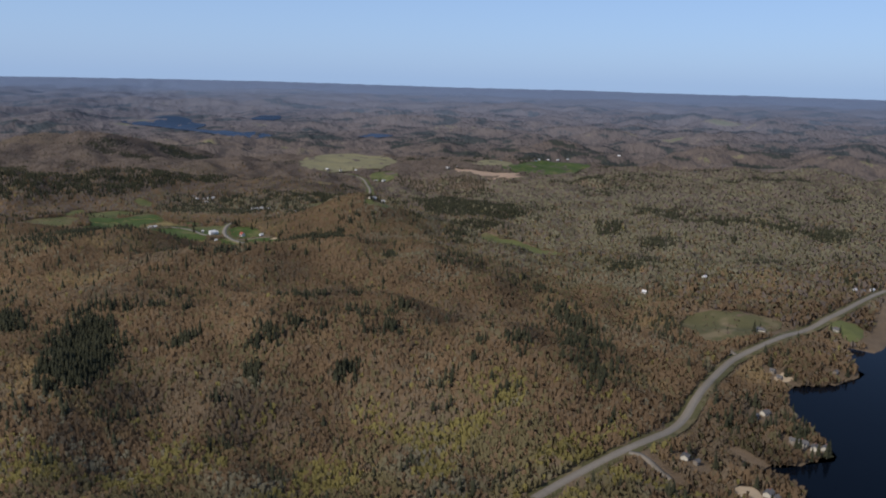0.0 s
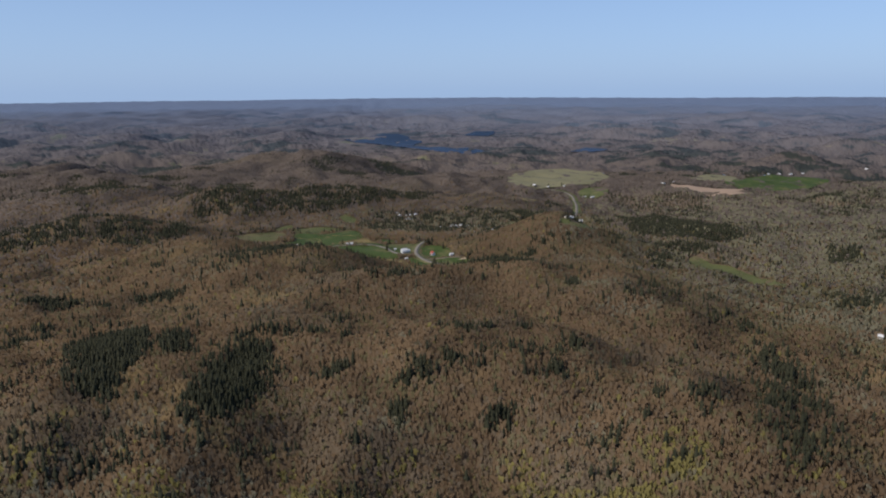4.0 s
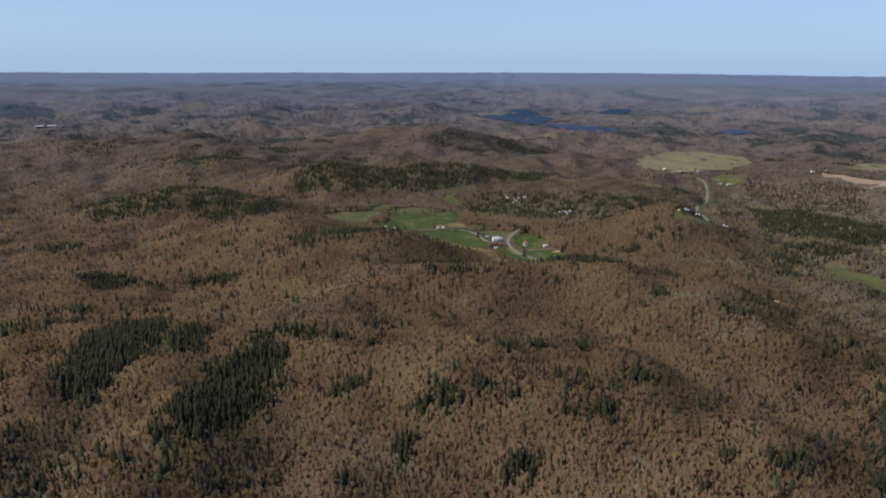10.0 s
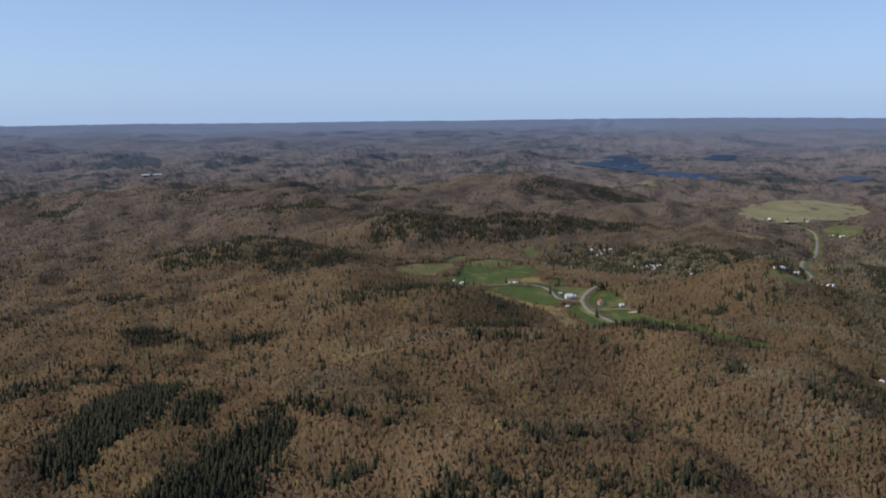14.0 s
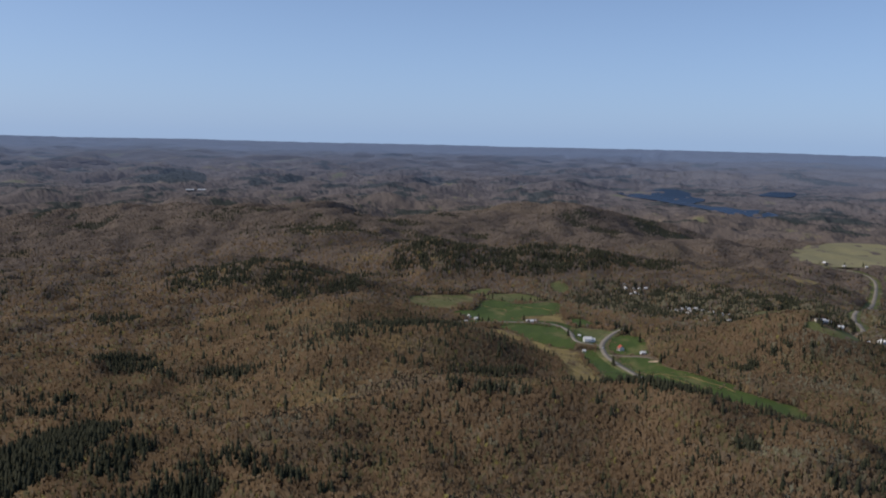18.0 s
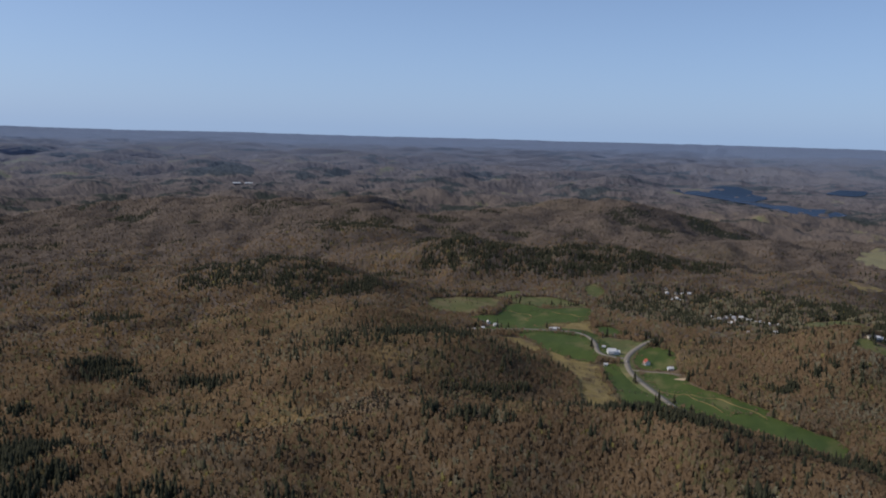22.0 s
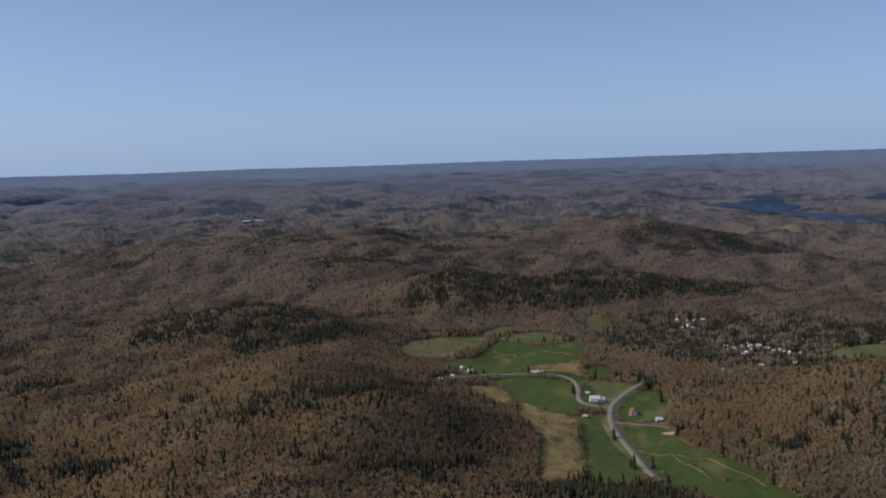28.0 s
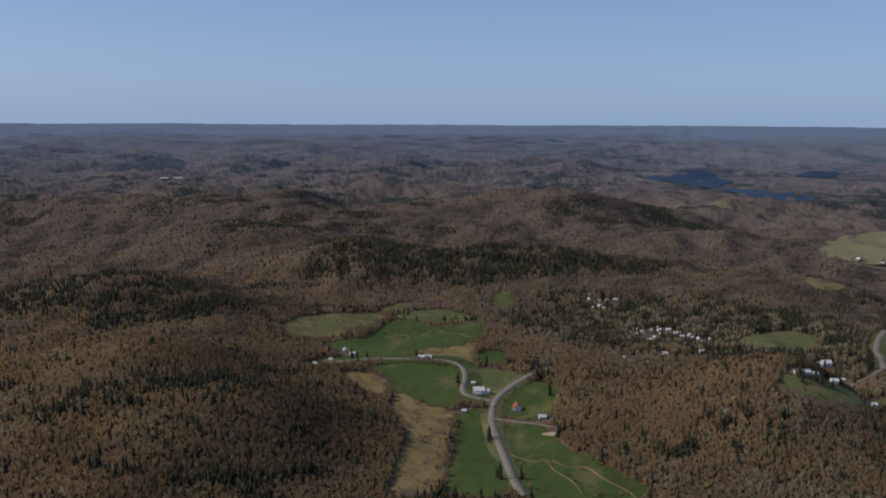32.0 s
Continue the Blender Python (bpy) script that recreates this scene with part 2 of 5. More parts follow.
FIELD_E = [(229, 1563), (274, 1550), (286, 1532), (306, 1502), (341, 1477), (379, 1439), (394, 1419), (302, 1380), (272, 1439), (249, 1497)]
FIELD_F = [(-150, 1765), (-187, 1850), (-172, 1925), (-130, 1950), (-96, 1990), (-62, 1962), (-70, 1905), (-52, 1880), (-84, 1850), (-70, 1800), (-110, 1768)]
FIELD_G = [(125, 1811), (149, 1838), (178, 1804), (180, 1752), (150, 1741)]
FIELD_H = [(47, 2157), (63, 2196), (90, 2173), (99, 2116), (70, 2093)]
FIELD_I = [(-112, 1991), (-79, 2076), (-52, 2054), (-69, 1998)]
FIELD_J = [(454, 2026), (524, 2152), (591, 2128), (576, 2022), (538, 2004), (484, 1993)]
FIELD_K = [(476, 1618), (504, 1620), (542, 1634), (633, 1861), (596, 1661), (554, 1604), (513, 1597)]
FIELD_TAN2 = [(46, 1791), (89, 1820), (113, 1878), (123, 1821), (141, 1744), (111, 1754), (71, 1745)]
FIELD_M = [(269, 1466), (304, 1483), (346, 1446), (384, 1411), (422, 1377), (458, 1360), (451, 1292), (413, 1292), (378, 1333), (338, 1365), (304, 1371), (283, 1395)]
MEADOW_R = [(733, 1564), (772, 1571), (765, 1536), (815, 1453), (793, 1279), (714, 1176), (775, 1397), (698, 1422)]
YARD_E = [(210, 1625), (229, 1700), (267, 1675), (275, 1605), (275, 1563), (229, 1570)]
YARD_W = [(142, 1733), (216, 1726), (206, 1672), (201, 1629), (169, 1632)]
STRAW_W = [(0, 1635), (59, 1652), (95, 1584), (61, 1583)]
STRAW_N = [(-73, 1984), (-30, 2057), (46, 2039), (93, 2012), (60, 1995), (8, 1939), (-53, 1959)]
MEADOW_S = [(618, 752), (682, 801), (728, 769), (769, 715), (727, 692), (645, 685), (612, 703)]
MEADOWS = [
    (FIELD_A, GRASS, "bright green hay meadow in the valley"),
    (FIELD_B, GRASS, "smooth green meadow beside the side road"),
    (FIELD_TAN, STRAW, "dry straw-coloured grassland at the wood edge"),
    (FIELD_D, GRASS, "green meadow strip along the country road"),
    (FIELD_E, GRASS, "green meadow with a dry stream bed"),
    (FIELD_F, LIME, "yellow-green rough pasture below the wood"),
    (FIELD_G, GRASS, "small green paddock among dry grass"),
    (FIELD_H, PASTURE, "green clearing under the dark ridge"),
    (FIELD_I, PASTURE, "narrow green clearing under the dark ridge"),
    (FIELD_J, PASTURE, "green field behind the village houses"),
    (FIELD_K, PASTURE, "yellow-green field below the farm buildings"),
    (FIELD_TAN2, STRAW, "patch of dry grass beside the road"),
    (FIELD_M, GRASS, "long green meadow along the valley floor"),
    (MEADOW_R, PASTURE, "green meadow strip between budding trees"),
    (YARD_E, GRASS, "grass paddock round the red-roofed house"),
    (YARD_W, PASTURE, "rough grass between the two roads"),
    (STRAW_W, STRAW, "dry grass slope at the wood edge"),
    (STRAW_N, PASTURE, "rough green bank above the meadow"),
    (MEADOW_S, FALLOW, "olive green meadow above the lake road"),
]
FIELD_BIG = [(651, 2990), (700, 3200), (751, 3400), (900, 3560), (1010, 3570), (1120, 3480), (1175, 3320), (1020, 3022), (893, 2985), (747, 2940)]
FIELD_BIG2 = [(910, 2942), (1033, 2994), (1019, 2884), (968, 2812), (888, 2826)]
TAN_R = [(1270, 2949), (1344, 2793), (1447, 2642), (1359, 2570), (1260, 2654), (1242, 2855)]
TAN_UP = [(1384, 3084), (1580, 3240), (1660, 3150), (1490, 2935), (1432, 3032)]
GREEN_R = [(1432, 2920), (1680, 3140), (1828, 3180), (1982, 3140), (1924, 2944), (1677, 2695), (1472, 2655)]
FIELD_L = [(585, 2640), (712, 2761), (673, 2558), (605, 2504)]
FAR_FIELDS = [
    (FIELD_BIG, STUBBLE, "wide pale stubble field on the plain"),
    (FIELD_BIG2, PASTURE, "green paddock beside the far farm"),
    (TAN_UP, STUBBLE, "pale mown strip above the green field"),
    (TAN_R, TILLED, "bare tilled field beside the long barns"),
    (GREEN_R, GRASS, "wide green field before the far farmsteads"),
    (FIELD_L, STRAW, "dry yellow clearing in the woods"),
]
ROAD_MAIN = [(295, 1377), (277, 1411), (259, 1459), (243, 1495), (221, 1551), (212, 1581), (206, 1612), (207, 1639), (212, 1671), (222, 1712), (240, 1759)]
ROAD_SIDE = [(202, 1615), (187, 1616), (170, 1620), (161, 1636), (154, 1673), (142, 1709), (126, 1737), (106, 1747), (70, 1737), (10, 1710), (-13, 1677), (-16, 1655)]
ROAD_NORTH = [(745, 2931), (826, 2946), (885, 2902), (838, 2685), (789, 2511), (661, 2136), (647, 1951)]
ROAD_LAKE = [(262, 451), (298, 466), (358, 488), (390, 497), (441, 518), (506, 568), (575, 616), (608, 635), (677, 658), (763, 692), (854, 724), (982, 781), (1037, 802)]
LANE_LAKE = [(366, 485), (374, 478), (370, 455), (373, 441)]
TRACK_LAKE = [(612, 639), (617, 680), (599, 696)]
ROAD_LAKE_RISE = (-3.814e-05, 5.159e-02, 1.672e+01)
DRIVE_RED = [(215, 1568), (240, 1562), (262, 1556), (285, 1545)]
ROAD_VILLAGE = [(330, 2030), (350, 2040), (375, 2045), (430, 1990)]
ROAD_EAST = [(470, 1815), (530, 1822), (590, 1850), (648, 1957)]
DITCH_W = [(-36, 1878), (-12, 1858), (4, 1868), (16, 1842), (6, 1818), (20, 1800)]
DITCH_E = [(36, 1908), (58, 1892), (72, 1904), (88, 1888), (102, 1900)]
DITCH_S = [(300, 1466), (318, 1452), (332, 1462), (350, 1436), (372, 1420), (384, 1398)]
STREAM = [(262, 1470), (285, 1455), (296, 1468), (306, 1440), (325, 1425), (338, 1400)]
ROADS = [
    (ROAD_MAIN, 6.8, ASPHALT, "grey asphalt country road curving through meadows", 5),
    (ROAD_SIDE, 6.0, ASPHALT, "grey side road bending past the farm", 14),
    (ROAD_NORTH, 8.0, ASPHALT, "pale road winding up to the far farms", 8),
    (ROAD_LAKE, 6.2, ASPHALT, "wide grey road between the hill and lake", 3),
    (LANE_LAKE, 5.0, GRAVEL, "gravel lane leading to lakeside cottages", 6),
    (TRACK_LAKE, 4.5, GRAVEL, "dirt track leaving the lake road", 2),
    (DRIVE_RED, 3.0, GRAVEL, "gravel driveway of the red-roofed house", 2),
    (ROAD_VILLAGE, 5.5, GRAVEL, "pale village street among small houses", 4),
    (ROAD_EAST, 5.5, GRAVEL, "pale road past the eastern farm", 4),
    (DITCH_W, 1.7, STRAW, "dry ditch winding through the hay meadow", 2),
    (DITCH_E, 1.6, STRAW, "pale dry ditch across the hay meadow", 2),
    (DITCH_S, 1.7, STRAW, "dry side branch of the meadow stream", 2),
    (STREAM, 1.8, STRAW, "dry stream bed winding through the meadow", 2),
]
BARE = [
    ([(-22, 1664), (-14, 1680), (12, 1706), (20, 1700), (0, 1672), (-16, 1654)], SAND, "bare sandy yard at the road's end"),
    ([(276, 1530), (290, 1536), (296, 1528), (284, 1522)], SAND, "small heap of bare sand in the meadow"),
    ([(617, 590), (640, 604), (650, 592), (628, 582)], SAND, "cleared sandy building plot near the lake"),
    ([(395, 402), (412, 420), (430, 412), (420, 392)], SAND, "ochre sandy bank above the lake shore"),
    ([(790, 672), (830, 715), (860, 690), (820, 652)], PASTURE, "mown lawn enclosed by a hedge near the lake"),
]
LAKE_SOUTH = [(865, 659), (808, 623), (800, 641), (791, 660), (769, 626), (741, 597), (736, 575), (670, 563), (632, 578), (606, 561), (572, 522), (560, 494), (556, 465), (541, 437), (517, 441), (478, 444), (476, 460), (478, 481), (467, 492), (457, 472), (457, 446), (468, 428), (463, 400), (620, 180), (1400, 150), (1500, 640), (1000, 690)]
FAR_LAKES = [
    [(40, 4405), (120, 4450), (330, 4470), (420, 4440), (400, 4390), (500, 4370), (410, 4300), (470, 4280), (590, 4235), (740, 4200), (790, 4135), (740, 4115), (620, 4075), (520, 4190), (290, 4310), (150, 4350)],
    [(700, 4440), (800, 4470), (900, 4455), (860, 4405), (760, 4400)],
    [(1171, 4080), (1330, 4102), (1421, 4031), (1249, 4010)],
]
STANDS = [
    ([(-70, 740), (-66, 761), (-50, 839), (-31, 872), (-14, 876), (0, 826), (-3, 787), (-27, 718), (-58, 708)], 0.95),
    ([(-223, 934), (-179, 996), (-125, 880), (-129, 805), (-132, 753), (-162, 760)], 0.95),
    ([(-122, 906), (-94, 915), (-86, 859), (-106, 852)], 0.90),
    ([(-320, 2110), (-300, 2230), (-150, 2330), (0, 2420), (180, 2540), (330, 2560), (320, 2440), (170, 2360), (16, 2210), (-190, 2110)], 0.70),
    ([(194, 1275), (242, 1366), (306, 1375), (373, 1273), (343, 1133), (261, 1160)], 0.55),
    ([(-116, 1249), (-137, 1428), (-17, 1614), (76, 1525), (106, 1363), (9, 1288)], 0.22),
    ([(954, 2891), (1073, 2747), (1218, 2700), (1230, 2502), (1100, 2200), (980, 2300), (1040, 2560), (963, 2725)], 0.80),
    ([(780, 2132), (960, 2300), (930, 1899), (952, 1716), (907, 1680), (774, 1673), (715, 1788)], 0.80),
    ([(660, 1642), (756, 1632), (812, 1592), (786, 1562), (705, 1599)], 0.80),
    ([(662, 1551), (725, 1572), (667, 1450), (613, 1400)], 0.72),
    ([(1465, 2342), (1859, 2443), (1584, 2070), (1450, 2092), (1386, 2210)], 0.68),
    ([(975, 1453), (1048, 1474), (974, 1381), (926, 1392)], 0.80),
    ([(1206, 1681), (1357, 1673), (1371, 1500), (1490, 1424), (1504, 1338), (1441, 1222), (1378, 1126), (1289, 1154), (1289, 1226), (1267, 1366), (1144, 1404)], 0.68),
    ([(972, 1308), (1039, 1305), (970, 1185), (903, 1179)], 0.72),
    ([(772, 1145), (862, 1123), (768, 999), (741, 1065)], 0.66),
    ([(1952, 1748), (2132, 1806), (1912, 1624), (1760, 1555)], 0.80),
    ([(1345, 2181), (1567, 2193), (1426, 1993), (1250, 2008)], 0.70),
    ([(-744, 2040), (-600, 1950), (-428, 1840), (-330, 1850), (-231, 1812), (-256, 1742), (-299, 1667), (-323, 1588), (-420, 1663), (-508, 1632), (-584, 1654), (-700, 1850)], 0.66),
    ([(-800, 2560), (-760, 2700), (-600, 2640), (-533, 2410), (-615, 2362), (-700, 2380)], 0.72),
    ([(-262, 2204), (-330, 2420), (-260, 2460), (-190, 2262)], 0.80),
    ([(-1250, 2700), (-1200, 2950), (-1050, 2900), (-1050, 2650)], 0.72),
    ([(455, 2232), (559, 2297), (578, 1975), (520, 1900), (502, 2042)], 0.70),
    ([(513, 858), (514, 769), (458, 650), (403, 586), (401, 625), (468, 753)], 0.66),
    ([(560, 1480), (700, 1450), (1000, 1600), (1500, 2500), (1300, 2800), (900, 2800), (700, 2300)], 0.10),
    ([(100, 2000), (150, 2250), (450, 2330), (640, 2250), (660, 1950), (450, 1880), (250, 1880)], 0.6),
]
CLUMPS = [(8, 900, 9), (111, 721, 11), (77, 692, 7), (197, 706, 13), (297, 817, 13), (264, 762, 9), (331, 691, 7), (499, 755, 7), (416, 616, 7), (367, 679, 13), (61, 807, 11), (169, 859, 7), (214, 873, 9), (123, 768, 11), (-17, 837, 11), (-6, 900, 9), (70, 876, 7), (191, 851, 11), (165, 792, 9), (295, 820, 7), (54, 794, 11), (139, 779, 11), (115, 733, 9), (258, 885, 9), (362, 1058, 11), (273, 1412, 11), (39, 886, 11)]
KNOLL = [(-2089, 3682), (-2089, 3812), (-1987, 3920), (-1866, 3879), (-1824, 3780), (-1958, 3687)]
GREENHOUSES = [(-1836, 3680), (-1817, 3750)]
DOCKS = [(562, 497, 340)]
HOUSES_A = [(183, 1630, 'farm', 22), (167, 1660, 'shed', 200), (236, 1595, 'red', -65), (269, 1568, 'cottage', 25), (76, 1744, 'long', 22), (-31, 1728, 'cottage', -60), (-15, 1716, 'cottage', 35), (-25, 1632, 'shed', 20), (-23, 1670, 'shed', 20), (183, 1575, 'shed', 20), (305, 2067, 'cottage', -60), (316, 2062, 'cottage', 25), (310, 2095, 'shed', 10), (332, 2075, 'cottage', 200), (342, 2113, 'shed', 200), (348, 2093, 'cottage', 35), (369, 2081, 'cottage', 200), (382, 2080, 'shed', 25), (342, 2004, 'cottage', 10), (361, 1969, 'cottage', 25), (391, 2049, 'cottage', 35), (410, 2040, 'cottage', 110), (418, 2031, 'cottage', 25), (375, 2076, 'cottage', 200)]
HOUSES_B = [(416, 1946, 'cottage', 200), (322, 1859, 'cottage', 35), (369, 1900, 'cottage', 20), (214, 2234, 'cottage', -60), (231, 2244, 'cottage', -60), (244, 2247, 'shed', 35), (258, 2254, 'cottage', 25), (209, 2270, 'cottage', -60), (236, 2210, 'cottage', -60), (244, 2203, 'shed', 20), (510, 1627, 'cottage', 20), (518, 1631, 'cottage', 25), (525, 1634, 'cottage', 25), (561, 1926, 'cottage', 200), (575, 1943, 'farm', 200), (546, 1650, 'cottage', 10), (583, 1646, 'shed', 10), (589, 1887, 'shed', 10), (759, 2964, 'barn', -60), (815, 2978, 'barn', 110), (875, 2979, 'cottage', 25), (912, 2844, 'long', 35), (936, 2824, 'long', 35), (650, 1830, 'farm', 110)]
HOUSES_C = [(528, 1167, 'cottage', -60), (1234, 2922, 'long', 110), (1296, 2984, 'long', 25), (1766, 3146, 'barn', 20), (1837, 3187, 'barn', 110), (1892, 3195, 'long', 20), (1948, 3204, 'barn', 10), (2200, 3160, 'barn', -60), (700, 586, 'shed', 20), (630, 604, 'shed', 110), (628, 592, 'shed', 110), (699, 696, 'cottage', -60), (988, 814, 'cottage', 25), (993, 804, 'cottage', 20), (1013, 805, 'cottage', 25), (689, 905, 'cottage', -60), (527, 463, 'cottage', 110), (531, 455, 'cottage', 35), (541, 453, 'cottage', 25), (521, 469, 'shed', 110), (404, 464, 'cottage', 35), (407, 454, 'shed', 20), (427, 400, 'cottage', 25), (428, 394, 'shed', 10), (530, 521, 'shed', 200), (544, 525, 'cottage', 10), (811, 685, 'cottage', 110), (826, 944, 'cottage', 20), (861, 946, 'cottage', 25), (322, 2078, 'shed', 30), (336, 2092, 'shed', 100), (352, 2070, 'shed', 100), (362, 2098, 'cottage', 15), (396, 2075, 'shed', 100), (384, 2050, 'shed', 15), (402, 2040, 'cottage', 100), (426, 2050, 'shed', 100), (330, 2052, 'cottage', 100), (345, 2035, 'shed', -40), (228, 2196, 'shed', 15), (252, 2205, 'cottage', 30)]
HOUSES = HOUSES_A + HOUSES_B + HOUSES_C


# ---- ground ----
HILLS_SOUTH = (
    (200, 830, 38, 150, 130),
    (-20, 960, 27, 170, 150),
    (110, 1110, 43, 130, 110),
    (250, 1070, 4, 110, 90),
    (400, 1050, 43, 130, 130),
    (280, 1190, 37, 120, 90),
    (-300, 1150, 7, 220, 220),
    (-60, 1290, 39, 130, 110),
    (40, 1400, 31, 90, 90),
    (-180, 1500, 41, 160, 140),
    (330, 1610, 8, 80, 110),
    (430, 1500, -5, 90, 80),
    (490, 1650, 62, 110, 110),
    (560, 1850, -12, 130, 120),
    (-250, 2230, 74, 190, 120),
    (-20, 2420, 50, 190, 130),
)
HILLS_NORTH = (
    (190, 2530, 36, 220, 150),
    (-640, 2480, 70, 260, 220),
    (-440, 1800, 62, 200, 160),
    (150, 600, -29, 180, 140),
    (350, 650, 28, 110, 110),
    (560, 640, -4, 140, 110),
    (660, 470, -22, 120, 110),
    (350, 440, -2, 130, 120),
    (560, 1180, 1, 160, 140),
    (200, 1540, -10, 130, 90),
    (80, 1830, -2, 150, 130),
    (300, 2090, -15, 150, 120),
    (-140, 800, 26, 140, 130),
    (780, 1400, -30, 190, 220),
    (950, 2450, -67, 280, 260),
    (30, 2230, 10, 130, 90),
    (-420, 3180, 62, 640, 480),
    (-1150, 3000, 60, 500, 420),
)
HILLS = HILLS_SOUTH + HILLS_NORTH

VALLEY_Y = (-6000, 300, 700, 1200, 1600, 2000, 2600, 3200, 9000)
VALLEY_Z = (30, 34, 32, 18, 5, -14, -30, -36, -36)
CENTRE = (250.0, 325.0)
EYE_Z, R_TRUE, R_EDGE = 307.0, 3200.0, 4560.0
def far_distance(r):
    """How far away the country at radius r stands for: true to 3.2 km, drawn closer together behind that."""
    u = np.clip((r - R_TRUE) / (R_EDGE - R_TRUE), 0, 0.955)
    return np.where(r < R_TRUE, r, R_TRUE + (R_EDGE - R_TRUE) * u / (1 - u))
def waves(x, y, size, seed):
    """Smooth rolling noise, about -1 to 1, from a few turned sines."""
    rs = np.random.RandomState(seed)
    s = 0
    for i in range(7):
        a, p, q, k = rs.uniform(0, 6.283), rs.uniform(0, 6.283), rs.uniform(0, 6.283), rs.uniform(0.7, 1.7)
        u, v = x * math.cos(a) + y * math.sin(a), y * math.cos(a) - x * math.sin(a)
        s = s + np.sin(u * k * 6.283 / size + p + 1.3 * np.sin(v * k * 4.1 / size + q)) / 3.2
    return s
def height(x, y):
    x, y = np.asarray(x, float), np.asarray(y, float)
    z = np.interp(y, VALLEY_Y, VALLEY_Z)
    for hx, hy, hz, rx, ry in HILLS:
        z = z + hz * np.exp(-((x - hx) / rx) ** 2 - ((y - hy) / ry) ** 2)
    r = np.hypot(x - CENTRE[0], y - CENTRE[1])
    d = far_distance(r)
    rough = np.clip(np.hypot((x - 170) / 330, (y - 1680) / 420) - 0.75, 0, 1)
    z = z + 1.2 * waves(x, y, 150, 3) + rough * (5.0 * waves(x, y, 210, 4) + 2.5 * waves(x, y, 90, 5))
    fx, fy = CENTRE[0] + (x - CENTRE[0]) / r.clip(1) * d, CENTRE[1] + (y - CENTRE[1]) / r.clip(1) * d
    ridge = 12 * waves(fx, fy * 1.4, 430, 8) * np.clip((8000 - d) / 4000, 0, 1) + 36 * waves(fx, fy * 1.3, 1200, 7) * np.clip((19000 - d) / 9000, 0.15, 1)
    ridge = ridge + 34 * np.clip((d - 3500) / 5000, 0, 1) * np.clip((26000 - d) / 16000, 0.15, 1) * waves(fx, fy, 4200, 9) + 14 * np.clip((d - 14000) / 14000, 0, 1) * waves(fx, fy, 12000, 10)
    for lx, ly, rx, ry in ((440, 4270, 520, 230), (990, 4430, 220, 130), (1290, 4040, 300, 120), (1000, 3250, 430, 420), (1560, 2900, 520, 330)):
        ridge = ridge * (1 - np.exp(-((x - lx) / rx) ** 4 - ((y - ly) / ry) ** 4))
    z = z + ridge * np.clip((d - 1950) / 900, 0, 1)
    # far land raised by azimuth, most to the north, so the skyline fits the camera's view
    az = np.degrees(np.arctan2(x - CENTRE[0], y - CENTRE[1]))
    z = z + np.interp(az, (-45, -20, -2, 8, 18, 36), (73, 76, 112, 118, 85, 48)) * np.clip((d - 9000) / 15000, 0, 1)
    return EYE_Z + (z - EYE_Z) * np.where(d > r, r / d, 1)



def edge_distance(x, y, ring, closed=True):
    """Distance of points from an outline or line."""
    best = np.full(np.shape(x), 1e9)
    pts = list(ring) + ([ring[0]] if closed else [])
    for (ax, ay), (bx, by) in zip(pts, pts[1:]):
        dx, dy = bx - ax, by - ay
        k = np.clip(((x - ax) * dx + (y - ay) * dy) / (dx * dx + dy * dy + 1e-9), 0, 1)
        best = np.minimum(best, np.hypot(x - ax - k * dx, y - ay - k * dy))
    return best


def inside(x, y, ring):
    hit = np.zeros(np.shape(x), bool)
    for (ax, ay), (bx, by) in zip(ring, list(ring[1:]) + [ring[0]]):
        if ay != by:
            hit ^= ((ay > y) != (by > y)) & (x < (bx - ax) * (y - ay) / (by - ay) + ax)
    return hit


def rounded(ring, closed=True, times=2):
    """Cuts the corners of an outline, twice over."""
    p = [tuple(map(float, q)) for q in ring]
    for _ in range(times):
        out = [] if closed else [p[0]]
        for a, b in zip(p, p[1:] + ([p[0]] if closed else [])):
            out += [(a[0] * 0.75 + b[0] * 0.25, a[1] * 0.75 + b[1] * 0.25), (a[0] * 0.25 + b[0] * 0.75, a[1] * 0.25 + b[1] * 0.75)]
        p = out + ([] if closed else [p[-1]])
    return p


LAKE = rounded(LAKE_SOUTH, True, 1)
LAKE_Z = 17.0


BED = rounded(ROAD_LAKE, False, 2)
BED = np.array([(a[0] + (b[0] - a[0]) * i / 4, a[1] + (b[1] - a[1]) * i / 4) for a, b in zip(BED, BED[1:]) for i in range(4)])
BED_Z = np.polyval(ROAD_LAKE_RISE, BED[:, 0])


